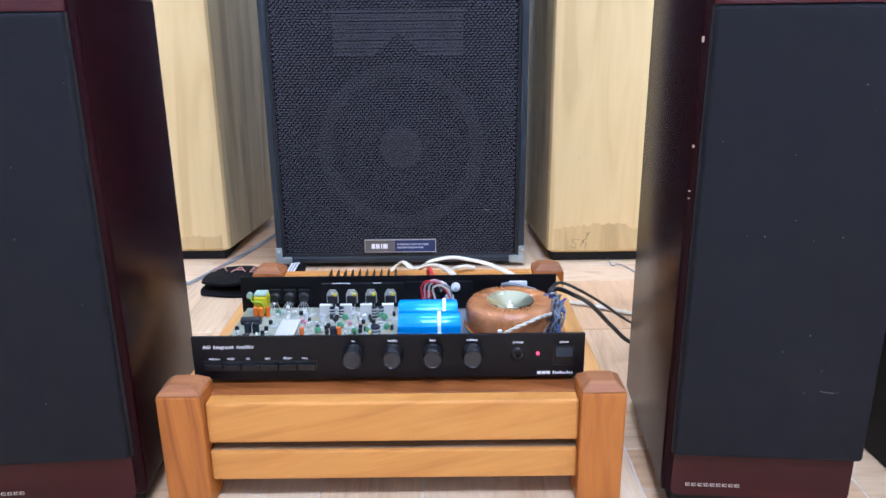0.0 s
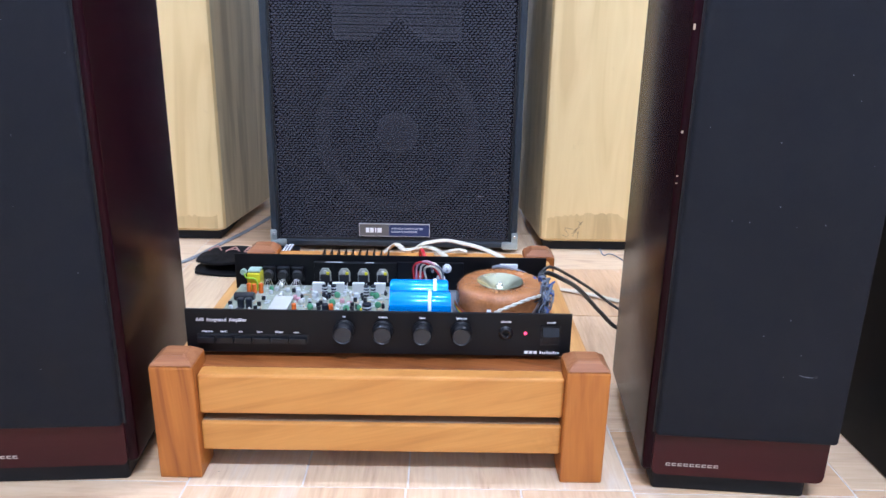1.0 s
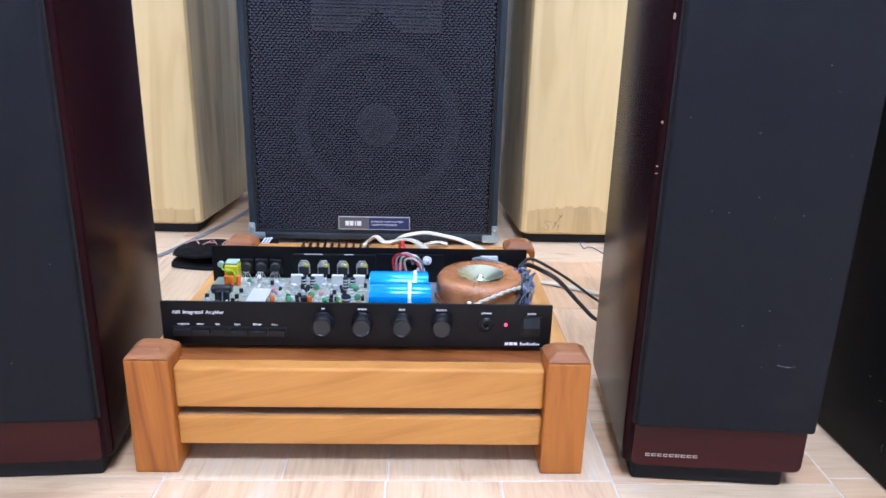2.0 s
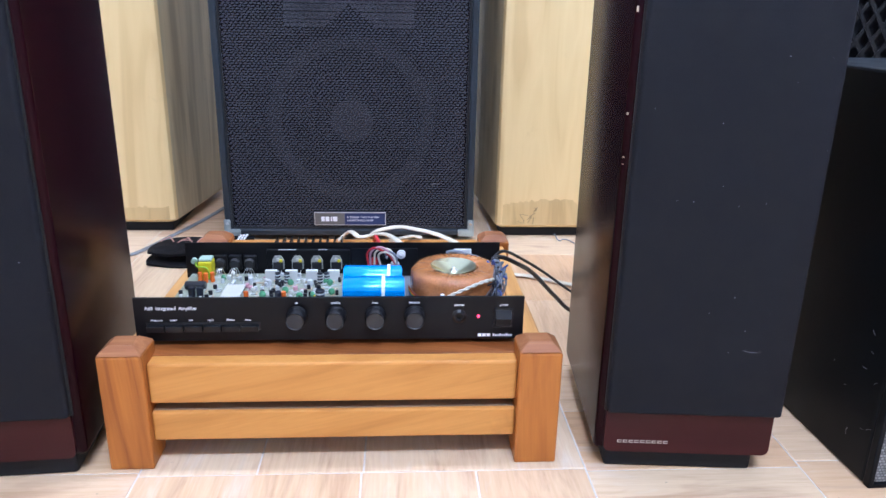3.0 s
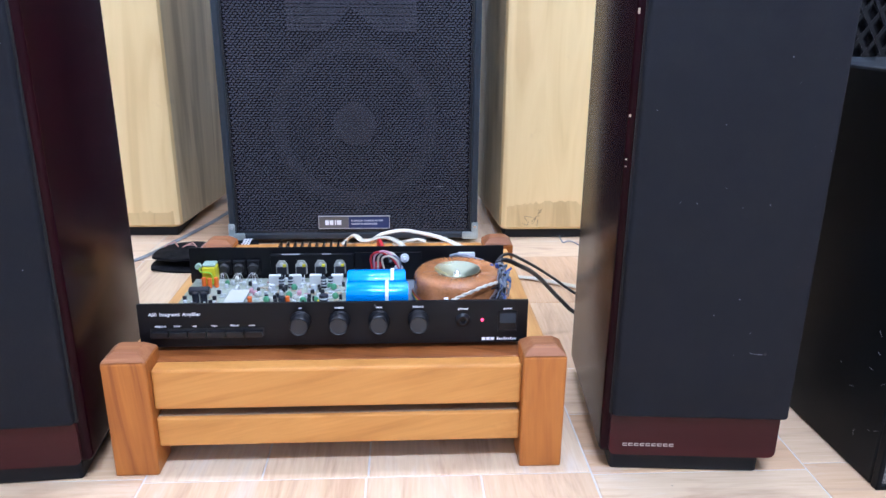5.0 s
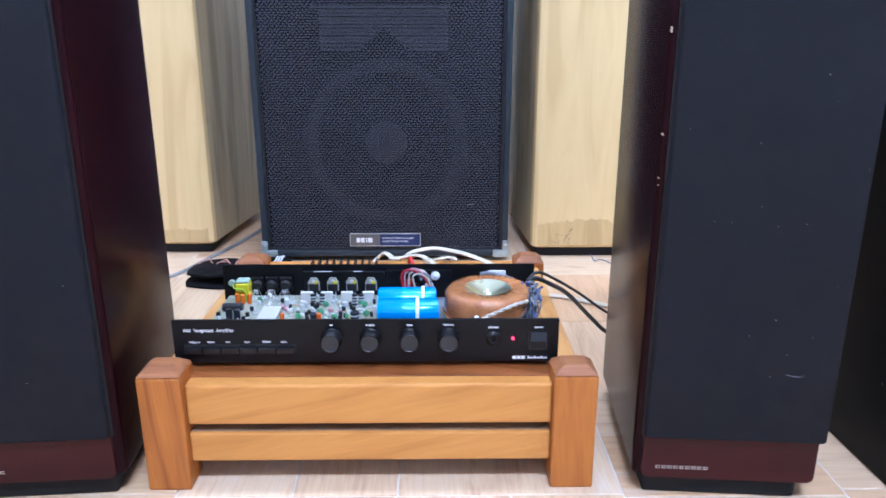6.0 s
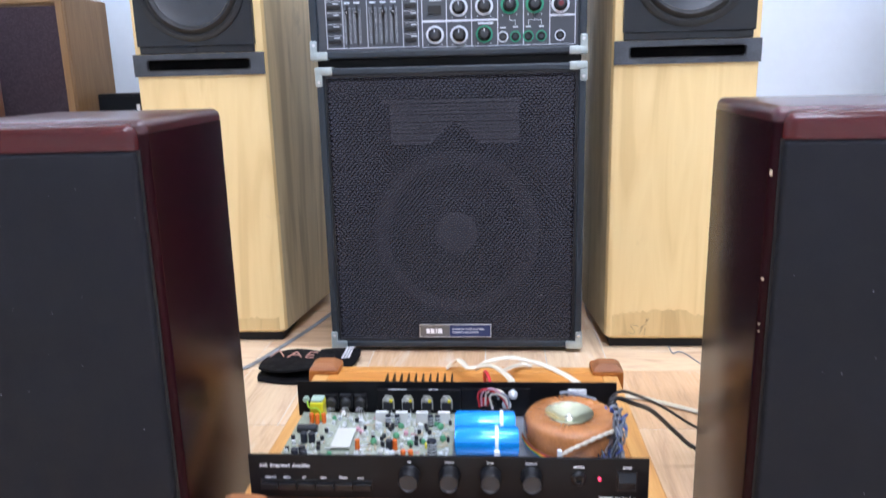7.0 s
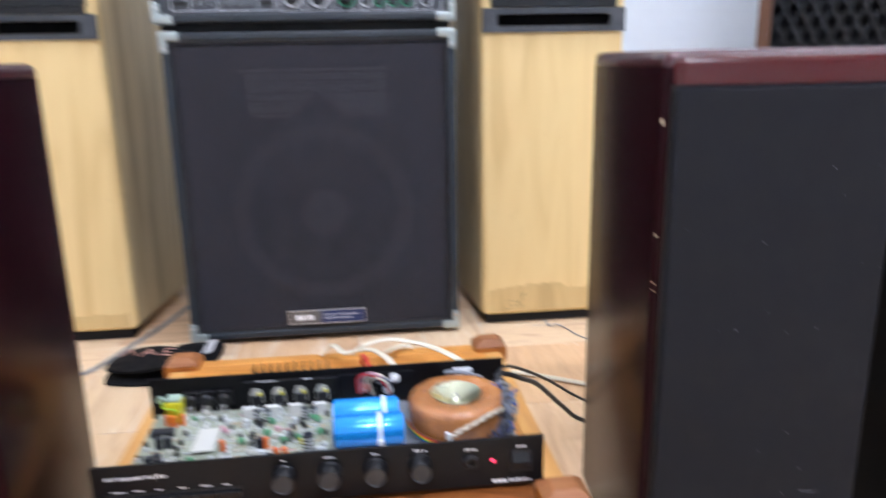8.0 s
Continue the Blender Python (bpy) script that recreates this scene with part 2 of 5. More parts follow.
M_MICA = plain("transistor_tab", (0.50, 0.50, 0.46), 0.35, 0.5, spread=0.1)
M_TOROID = plain("amber_winding_tape", (0.43, 0.165, 0.052), 0.24, spread=0.5, grain=70, bump=0.8, distance=0.0015, coat=0.8)
M_DISH = plain("passivated_dish", (0.70, 0.72, 0.52), 0.28, 0.95, spread=0.12, grain=40)
M_RED = plain("red_plastic", (0.55, 0.02, 0.03), 0.4)
M_REDCAP = plain("dull_red_cap", (0.16, 0.016, 0.022), 0.5)
M_CABLE_W = plain("cream_cable", (0.68, 0.62, 0.48), 0.5, spread=0.06)
M_CABLE_K = plain("black_cable", (0.012, 0.012, 0.013), 0.4)
M_CABLE_G = plain("grey_cable", (0.20, 0.22, 0.25), 0.5, spread=0.2)
M_CABLE_DUST = plain("dusty_cable", (0.23, 0.235, 0.235), 0.8, spread=0.5, grain=90)
M_WIRE_B = plain("blue_wire", (0.03, 0.065, 0.24), 0.4)
M_WIRE_S = plain("slate_wire", (0.115, 0.140, 0.175), 0.45)
M_WIRE_V = plain("brown_sleeved_wire", (0.11, 0.075, 0.065), 0.45)
M_RUBBER = plain("black_rubber", (0.010, 0.010, 0.010), 0.6)
M_VOID = plain("unlit_hollow", (0.0012, 0.0012, 0.0012), 0.9, spec=0.02)
M_CONE = plain("paper_cone", (0.034, 0.037, 0.042), 0.42, spread=0.25, grain=60)
M_FRAME = plain("black_woofer_frame", (0.0125, 0.0140, 0.0165), 0.4, spread=0.2, spec=0.4)
M_SLATE = plain("speckled_port_strip", (0.046, 0.052, 0.060), 0.45, spread=0.7, grain=70, spots=0.25, spot_col=(0.12, 0.04, 0.05))
M_PANELGREY = plain("charcoal_panel", (0.058, 0.065, 0.075), 0.4, spread=0.1, grain=140)
M_PANELLINE = plain("pale_panel_print", (0.66, 0.70, 0.76), 0.5, spread=0.05)
M_TICK = plain("grey_scale_print", (0.46, 0.50, 0.55), 0.5, spread=0.05)
M_DECK = plain("silver_deck_panel", (0.74, 0.82, 0.81), 0.4, 0.05, spread=0.05, grain=60)
M_GREENRING = plain("green_print", (0.02, 0.28, 0.15), 0.5)
M_DRIVER = plain("grey_driver", (0.19, 0.188, 0.195), 0.6, spread=0.1)
M_DUSTCAP = plain("pale_dust_cap", (0.34, 0.335, 0.35), 0.6, spread=0.1)
M_BAFFLE = plain("inner_baffle", (0.012, 0.012, 0.014), 0.7)
M_HORN = plain("horn_slats", (0.66, 0.66, 0.70), 0.6, spread=0.1)
M_FABRIC = plain("black_webbing", (0.0045, 0.0045, 0.0055), 0.8, spread=0.25, grain=250, bump=0.7, distance=0.0008, spec=0.15)
M_COPPER = plain("rose_print", (0.52, 0.26, 0.20), 0.5)
M_LED = glow("red_led", (1.0, 0.05, 0.13), 2.2)
M_TUBE = glow("lamp_diffuser", (0.95, 0.98, 1.0), 3.0)
M_WHITEBOX = plain("white_carton", (0.72, 0.72, 0.68), 0.6, spread=0.06)


# ---- mesh helpers ----
def finish(name, bm, mat, parent=None, label="", smooth=False):
    me = bpy.data.meshes.new(name)
    bm.normal_update()
    if smooth:
        for f in bm.faces:
            f.smooth = True
        for e in bm.edges:
            if len(e.link_faces) == 2 and e.calc_face_angle(0) > 0.7:
                e.smooth = False
    bm.to_mesh(me)
    bm.free()
    me.materials.append(mat)
    ob = new(name, me)
    if parent:
        ob.parent = parent
    if label:
        ob["label"] = label
    return ob


def part(name, bm, material, parent, label="", smooth=False):
    return finish(name, bm, material, parent, label, smooth)


def same_mesh(name, ob, parent, m):
    """One more object on the mesh of ob."""
    other = new(name, ob.data)
    other.parent = parent
    other.matrix_basis = m
    return other


def thing(name, m, label, category, group="", kind=""):
    return place(tagged(new(name), label, category, group, kind), m)


def place(ob, m):
    ob.matrix_basis = m
    return ob


def slab(x0, x1, y0, y1, z0, z1, bevel=0.0, segments=2, bm=None, edges=None):
    """A box between bounds, its edges rounded."""
    own = bmesh.new()
    bmesh.ops.create_cube(own, size=1.0, matrix=Matrix.Translation(((x0 + x1) / 2, (y0 + y1) / 2, (z0 + z1) / 2)) @ Matrix.Diagonal((x1 - x0, y1 - y0, z1 - z0, 1)))
    if bevel:
        chosen = [e for e in own.edges if edges is None or edges(e)]
        bmesh.ops.bevel(own, geom=chosen, offset=bevel, segments=segments, profile=0.5, affect="EDGES", clamp_overlap=True)
    return join(bm, own)


def join(bm, own, m=None):
    if m is not None:
        own.transform(m)
    if bm is None:
        return own
    me = bpy.data.meshes.new("scratch")
    own.to_mesh(me)
    own.free()
    bm.from_mesh(me)
    bpy.data.meshes.remove(me)
    return bm


def lathe(profile, steps=40, m=None, bm=None, close=False):
    """A body turned round the z axis from (radius, height) pairs."""
    own = bmesh.new()
    rings = []
    for r, z in profile:
        if r < 1e-6:
            rings.append([own.verts.new((0, 0, z))] * steps)
        else:
            rings.append([own.verts.new((r * math.cos(2 * math.pi * k / steps), r * math.sin(2 * math.pi * k / steps), z)) for k in range(steps)])
    for a, b in zip(rings, rings[1:] + (rings[:1] if close else [])):
        for k in range(steps):
            corners = []
            for v in (a[k], a[(k + 1) % steps], b[(k + 1) % steps], b[k]):
                if v not in corners:
                    corners.append(v)
            if len(corners) > 2:
                own.faces.new(corners)
    bmesh.ops.recalc_face_normals(own, faces=own.faces)
    return join(bm, own, m)


def rod(r, h, steps=16, m=None, bm=None, edge=0.0):
    e = edge or r * 0.12
    return lathe([(0, 0), (r - e, 0), (r, e), (r, h - e), (r - e, h), (0, h)], steps, m, bm)


def glide(points, steps=6):
    """Points on a smooth curve through the given ones."""
    ps = [Vector(p) for p in points]
    ps = [2 * ps[0] - ps[1]] + ps + [2 * ps[-1] - ps[-2]]
    out = []
    for a, b, c, d in zip(ps, ps[1:], ps[2:], ps[3:]):
        for k in range(steps):
            t = k / steps
            out.append(0.5 * (2 * b + (c - a) * t + (2 * a - 5 * b + 4 * c - d) * t * t + (3 * b - a - 3 * c + d) * t ** 3))
    return out + [ps[-2]]


def tube(points, r, sides=8, steps=6, flat=1.0, bm=None, wind=0.0):
    """A cable through points; flat widens it across. wind: turns of a flat one along its length."""
    own, rings = bmesh.new(), []
    line = glide(points, steps)
    for n, p in enumerate(line):
        ahead = (line[min(n + 1, len(line) - 1)] - line[max(n - 1, 0)]).normalized()
        across = ahead.cross(Vector((0, 0, 1)))
        across = across.normalized() if across.length > 1e-4 else Vector((1, 0, 0))
        up = across.cross(ahead)
        ring = []
        for k in range(sides):
            a = 2 * math.pi * k / sides
            off = across * (math.cos(a) * r * flat) + up * (math.sin(a) * r)
            if wind:
                off = Matrix.Rotation(wind * 2 * math.pi * n / len(line), 3, ahead) @ off
            ring.append(own.verts.new(p + off))
        rings.append(ring)
    for a, b in zip(rings, rings[1:]):
        for k in range(sides):
            own.faces.new((a[k], a[(k + 1) % sides], b[(k + 1) % sides], b[k]))
    own.faces.new(rings[0][::-1])
    own.faces.new(rings[-1])
    bmesh.ops.recalc_face_normals(own, faces=own.faces)
    return join(bm, own)


def lettering(name, text, height, m, material, parent, width=0.0, bold=0.035):
    """Words in the built-in font, as a thin mesh; width squeezes or stretches them."""
    curve = bpy.data.curves.new(name, "FONT")
    curve.body, curve.size, curve.extrude, curve.resolution_u = text, height * 1.38, 0.00008, 2
    curve.offset = height * bold
    scratch = bpy.data.objects.new("scratch", curve)
    me = bpy.data.meshes.new_from_object(scratch)
    bpy.data.objects.remove(scratch)
    me.name = name
    xs = [v.co.x for v in me.vertices]
    squeeze = width / (max(xs) - min(xs)) if width else 1.0
    me.transform(Matrix.Diagonal((squeeze, 1, 1, 1)) @ Matrix.Translation((-min(xs), 0, 0)))
    me.materials.clear()
    me.materials.append(material)
    ob = new(name, me)
    ob.parent = parent
    ob.matrix_basis = m
    return ob


def front(x, y, z):
    """The pose of something flat or turned that faces the camera's side (-y)."""
    return pose(x, y, z, 90, 0, 0)


def frame_ring(x0, x1, z0, z1, wide, y0, y1, bevel=0.002):
    """A one-piece rectangular frame with mitred corners, standing in the x-z plane."""
    bm = bmesh.new()
    corners = lambda k, y: [bm.verts.new(c) for c in ((x0 + k, y, z0 + k), (x1 - k, y, z0 + k), (x1 - k, y, z1 - k), (x0 + k, y, z1 - k))]
    of, inf, ob, inb = corners(0, y0), corners(wide, y0), corners(0, y1), corners(wide, y1)
    for n in range(4):
        j = (n + 1) % 4
        for q in ((of[n], of[j], inf[j], inf[n]), (ob[j], ob[n], inb[n], inb[j]), (of[j], of[n], ob[n], ob[j]), (inf[n], inf[j], inb[j], inb[n])):
            bm.faces.new(q)
    bmesh.ops.recalc_face_normals(bm, faces=bm.faces)
    if bevel:
        sharp = [e for e in bm.edges if e.calc_face_angle(0) > 0.5]
        bmesh.ops.bevel(bm, geom=sharp, offset=bevel, segments=2, profile=0.5, affect="EDGES", clamp_overlap=True)
    return bm


# ---- room ----
X0, X1, Y0, Y1 = -2.3, 2.4, -3.2, 1.5
tagged(finish("wall_north", slab(X0 - 0.12, X1 + 0.12, Y1, Y1 + 0.12, -0.05, CEILING), M_WALL), "smooth white painted wall behind the loudspeakers", "wall", kind="structure")
tagged(finish("wall_south", slab(X0 - 0.12, X1 + 0.12, Y0 - 0.12, Y0, -0.05, CEILING), M_WALL), "smooth white painted wall closing the room", "wall", kind="structure")
tagged(finish("wall_west", slab(X0 - 0.12, X0, Y0, Y1, -0.05, CEILING), M_WALL), "smooth white painted side wall", "wall", kind="structure")
tagged(finish("wall_east", slab(X1, X1 + 0.12, Y0, Y1, -0.05, CEILING), M_WALL), "smooth white painted side wall", "wall", kind="structure")
tagged(finish("ceiling", slab(X0 - 0.12, X1 + 0.12, Y0 - 0.12, Y1 + 0.12, CEILING, CEILING + 0.1), M_CEIL), "plain white ceiling", "ceiling", kind="structure")
floor = tagged(finish("floor", slab(X0 - 0.12, X1 + 0.12, Y0 - 0.12, Y1 + 0.12, -0.06, -0.0012), M_GROUT), "pale wood-print ceramic floor with white joints", "floor", kind="structure")


def ceiling_lamp(lx, ly):
    lamp = thing("ceiling_light", pose(lx, ly, CEILING - 0.065), "unseen white tube lamp under the ceiling", "lamp", "ceiling tube lamps")
    part("housing", slab(-0.64, 0.64, -0.04, 0.04, 0.0, 0.065, 0.006), M_CEIL, lamp)
    for s in (-0.022, 0.022):
        part("tube", rod(0.012, 1.2, 12, pose(-0.6, s, -0.014) @ pose(0, 0, 0, 0, 90, 0)), M_TUBE, lamp, smooth=True)


# a housing for every lamp, the two added fill lamps included
for lx, ly, power in LAMPS:
    ceiling_lamp(lx, ly)


# ---- the slatted wooden stand ----
def wooden_stand():
    st = thing("wooden_stand", pose(0.0055, -0.056, 0), "low golden teak stand with chamfered posts and double rails", "stand")
    for px, py in ((-0.2455, 0), (0.1985, 0), (-0.2455, 0.409), (0.1985, 0.409)):
        w, h = 0.047, 0.1362 if py < 0.2 else 0.1285
        post = part("post", slab(px, px + w, py, py + w * 0.96, 0, h, 0.0022), M_POST, st)
        bm = bmesh.new()
        low = [bm.verts.new(c) for c in ((px, py, h + 0.0003), (px + w, py, h + 0.0003), (px + w, py + w * 0.96, h + 0.0003), (px, py + w * 0.96, h + 0.0003))]
        k = 0.011
        high = [bm.verts.new(c) for c in ((px + k, py + k, h + 0.0095), (px + w - k, py + k, h + 0.0095), (px + w - k, py + w * 0.96 - k, h + 0.0095), (px + k, py + w * 0.96 - k, h + 0.0095))]
        bm.faces.new(low[::-1])
        bm.faces.new(high)
        for n in range(4):
            bm.faces.new((low[n], low[(n + 1) % 4], high[(n + 1) % 4], high[n]))
        bmesh.ops.bevel(bm, geom=list(bm.edges), offset=0.0011, segments=2, affect="EDGES")
        part("chamfered_cap", bm, M_CAP, post, "darker end-grain cap")
    for py in (0.010, 0.422):
        part("rail", slab(-0.1985, 0.1985, py, py + 0.022, 0.0755, 0.1230, 0.0030), M_TEAK_X, st)
        low = part("lower_rail", slab(-0.1985, 0.1985, py, py + 0.022, 0.0300, 0.0655, 0.0026), M_TEAK_X, st)
        part("dust", slab(-0.1965, 0.1965, py + 0.004, py + 0.019, 0.0655, 0.0659), M_DUST, low, "grey dust")
    for px in (-0.236, 0.212):
        part("side_rail", slab(px, px + 0.024, 0.0452, 0.4088, 0.0755, 0.1230, 0.0022), M_TEAK_Y, st)
        part("lower_side_rail", slab(px, px + 0.024, 0.0452, 0.4088, 0.0300, 0.0655, 0.0022), M_TEAK_Y, st)
    edges = (0.0323, 0.0880, 0.1650, 0.2480, 0.3310, 0.4217)
    for n, (y0, y1) in enumerate(zip(edges, edges[1:])):
        part("top_board", slab(-0.2115, 0.2115, y0, y1 - 0.0002, 0.106, 0.1225, 0.0006), M_PANEL if n else M_PANEL_DARK, st, "golden top board" if n else "streaked reddish top board")
    return st


wooden_stand()


# ---- the open amplifier ----
def scatter(board):
    """Small parts soldered all over the circuit board."""
    rng = random.Random(5)
    made = {}

    def set_down(key, make, mat, x, y, z, rz=0, ry=0):
        if key not in made:
            ob = part(key.split("|")[0], make(), mat, board, smooth=True)
            ob.matrix_basis = pose(x, y, z, 0, ry, rz)
            made[key] = ob
        else:
            same_mesh(key.split("|")[0], made[key], board, pose(x, y, z, 0, ry, rz))

    top = 0.0019
    resist = lambda: lathe([(0, 0), (0.0009, 0), (0.0011, 0.0008), (0.0009, 0.002), (0.0009, 0.005), (0.0011, 0.0062), (0.0009, 0.007), (0, 0.007)], 8)
    can = lambda r, h: (lambda: rod(r, h, 12, edge=r * 0.2))
    drop = lambda: lathe([(0, 0), (0.0016, 0.0006), (0.0033, 0.003), (0.0034, 0.005), (0.002, 0.0072), (0, 0.0078)], 12, Matrix.Diagonal((1, 0.6, 1, 1)))
    round_drop = lambda: lathe([(0, 0.0004), (0.0022, 0.0010), (0.0042, 0.0040), (0.0042, 0.0066), (0.0024, 0.0092), (0, 0.0098)], 14, Matrix.Diagonal((1, 0.6, 1, 1)))
    kinds = [
        ("transistor|small", lambda: slab(-0.0024, 0.0024, -0.0017, 0.0017, 0.0015, 0.0072, 0.0006), M_BLACKCAP, "stand", 14),
        ("resistor|beige", resist, M_BEIGE, "lie", 80), ("resistor|pink", resist, M_PINK, "lie", 14), ("resistor|pale", resist, M_CLEAR, "lie", 150),
        ("capacitor|black", can(0.0020, 0.0065), M_BLACKCAP, "stand", 10), ("capacitor|milky", can(0.0024, 0.0055), M_CLEAR, "stand", 46),
        ("film_capacitor|green", drop, M_GREENCAP, "stand", 12), ("film_capacitor|grey", drop, M_PLATE, "stand", 26),
        ("film_capacitor|white", lambda: slab(-0.0042, 0.0042, -0.0016, 0.0016, 0, 0.0058, 0.0005), M_WHITECER, "stand", 8),
    ]
    taken = []
    for key, make, mat, way, count in kinds:
        for _ in range(count):
            for attempt in range(14):
                x, y = rng.uniform(-0.098, 0.098), rng.uniform(-0.080, 0.078)
                crowd = 0.0058 if way == "stand" else 0.0042
                open_spot = x > -0.022 or rng.random() < 0.45
                if -0.052 < x < -0.012 and -0.024 < y < 0.036 or (x < -0.06 and y > 0.035) or not open_spot:
                    continue
                if all((x - a) ** 2 + (y - b) ** 2 > crowd ** 2 for a, b in taken):
                    taken.append((x, y))
                    if way == "lie":
                        set_down(key, make, mat, x, y, top + 0.0011, rng.choice((0, 90, 0, 90, 30)), 90)
                    else:
                        set_down(key, make, mat, x, y, top, rng.choice((0, 90, 20, -15)))
                    break
    spots = [
        ("capacitor|orange", can(0.0030, 0.0135), M_ORANGE, ((-0.012, -0.012), (0.034, -0.012), (0.047, -0.037), (0.056, -0.037), (-0.084, 0.075), (-0.075, 0.075), (-0.085, 0.057), (-0.077, 0.054), (-0.069, 0.057))),
        ("capacitor|tall", can(0.0044, 0.0135), M_NAVYCAP, ((-0.082, 0.004), (-0.072, 0.004), (-0.083, -0.036), (-0.0755, -0.030), (-0.071, -0.040), (0.027, -0.012))),
        ("transistor|small", None, M_BLACKCAP, ((-0.097, 0.009), (-0.059, 0.028), (-0.060, 0.008), (-0.059, -0.017), (-0.097, -0.020), (0.017, 0.043), (0.024, 0.043), (0.004, 0.010), (0.015, 0.008), (0.018, -0.006), (0.058, 0.010), (0.059, -0.003), (0.065, 0.003), (0.069, -0.037), (0.039, -0.035), (0.022, 0.033), (0.073, 0.026), (0.060, 0.026))),
        ("film_capacitor|round", round_drop, M_GREENCAP, ((0.035, 0.040), (0.032, 0.014), (0.052, -0.005), (0.006, -0.001), (0.086, 0.040), (0.091, 0.008))),
        ("capacitor|pink", can(0.0030, 0.0052), M_PINK, ((-0.014, 0.028), (0.043, 0.026), (-0.020, 0.036))),
        ("capacitor|yellow", can(0.0024, 0.006), M_YELLOW, ((0.072, -0.007),)),
        ("capacitor|silver", can(0.0034, 0.0085), M_CLEAR, ((-0.018, 0.050), (0.006, 0.042), (0.060, 0.040), (-0.008, -0.038), (-0.001, -0.038), (0.091, -0.032), (0.027, -0.029), (0.033, -0.031))),
    ]
    for key, make, mat, where in spots:
        for x, y in where:
            set_down(key, make, mat, x, y, top)
    set_down("capacitor|long", lambda: rod(0.0056, 0.026, 18, edge=0.001), M_BLACKCAP, -0.097, 0.030, top + 0.0056, 0, 90)
    big = part("capacitor", rod(0.0058, 0.020, 18, pose(0.080, -0.024, top)), M_NAVYCAP, board, smooth=True)
    for k in range(4):
        part("band", lathe([(0.0059, 0.003 + k * 0.004), (0.0060, 0.004 + k * 0.004), (0.0059, 0.005 + k * 0.004)], 18, pose(0.080, -0.024, top)), M_CLEAR, big)
    # printed tracks
    for n in range(46):
        x, y = rng.uniform(-0.095, 0.085), rng.uniform(-0.078, 0.075)
        lx, ly = (rng.uniform(0.006, 0.022), 0.0012) if rng.random() < 0.5 else (0.0012, rng.uniform(0.006, 0.018))
        part("track", slab(x, min(x + lx, 0.103), y, min(y + ly, 0.086), 0.0017, 0.0019), M_CLEAR, board)


def amplifier():
    amp = thing("amplifier", pose(0, 0, 0.1225), "opened black stereo amplifier with bare circuit board and transformer", "amplifier")
    # case
    part("bottom_tray", slab(-0.208, 0.208, 0.003, 0.197, 0.0065, 0.0085), M_TRAY, amp, "bare zinc tray")
    facia = part("front_panel", slab(-0.2155, 0.2155, -0.0015, 0.0022, 0.0065, 0.0577, 0.0005), M_STEELBLACK, amp, "black front panel")
    rear = part("back_panel", slab(-0.2135, 0.2135, 0.197, 0.199, 0.0065, 0.0570, 0.0004), M_STEELBLACK, amp)
    for fx, fy in ((-0.18, 0.03), (0.18, 0.03), (-0.18, 0.17), (0.18, 0.17)):
        part("foot", rod(0.009, 0.0066, 16, pose(fx, fy, 0)), M_RUBBER, amp, smooth=True)
    # front panel: push buttons, knobs, socket, lamp and switch
    part("button_slot", slab(-0.2035, -0.079, -0.0019, -0.0014, 0.0190, 0.0287), M_RUBBER, facia)
    words = ("mag p.u.", "tuner", "aux", "tape", "filter", "mono")
    for n, word in enumerate(words):
        bx = -0.2020 + n * 0.0205
        part("push_button", slab(bx, bx + 0.0190, -0.0075, -0.0018, 0.0192, 0.0262, 0.0007), M_KNOB, facia)
        lettering("caption", word, 0.0024, front(bx + 0.004, -0.00165, 0.0306), M_WHITEINK, facia, 0.0016 * len(word))
    lettering("caption", "A60  Integrated  Amplifier", 0.0042, front(-0.2035, -0.00165, 0.0437), M_WHITEINK, facia, 0.0565, 0.012)
    knob_profile = [(0, 0), (0.0116, 0), (0.0119, 0.0008), (0.0119, 0.0030), (0.0110, 0.0040), (0.0108, 0.0155), (0.0100, 0.0165), (0, 0.0165)]
    for kx, word in ((-0.0385, ""), (0.0046, "treble"), (0.0485, "bass"), (0.0920, "balance")):
        knob = part("knob", lathe(knob_profile, 44, front(kx, -0.0015, 0.0362)), M_KNOB, facia, smooth=True)
        part("face", rod(0.0099, 0.0004, 36, front(kx, -0.0180, 0.0362)), M_KNOBFACE, knob, smooth=True)
        if word:
            lettering("caption", word, 0.0026, front(kx - 0.00085 * len(word), -0.00165, 0.0502), M_WHITEINK, facia, 0.0017 * len(word))
        else:
            part("caption_bar", slab(kx - 0.0018, kx + 0.0018, -0.00175, -0.00145, 0.0506, 0.0518), M_WHITEINK, facia)
    part("phones_socket", lathe([(0.0034, -0.004), (0.0034, 0.0030), (0.0050, 0.0034), (0.0062, 0.0028), (0.0082, 0.0010), (0.0082, 0), (0.0050, -0.0005)], 32, front(0.1420, -0.0015, 0.0345)), M_KNOB, facia, smooth=True)
    lettering("caption", "phones", 0.0026, front(0.1365, -0.00165, 0.0470), M_WHITEINK, facia, 0.0112)
    part("power_lamp", lathe([(0, 0.0030), (0.0012, 0.0026), (0.0018, 0.0012), (0.0018, 0)], 16, front(0.1640, -0.0015, 0.0345)), M_LED, facia, "glowing red lamp", smooth=True)
    sw = part("switch_frame", frame_ring(0.1815, 0.2035, 0.0200, 0.0440, 0.0016, -0.0028, -0.0014, 0.0003), M_KNOB, facia)
    rocker = slab(0.1835, 0.2015, -0.0030, -0.0016, 0.0220, 0.0325, 0.0004)
    wedge = slab(0.1835, 0.2015, -0.0070, -0.0016, 0.0325, 0.0420)
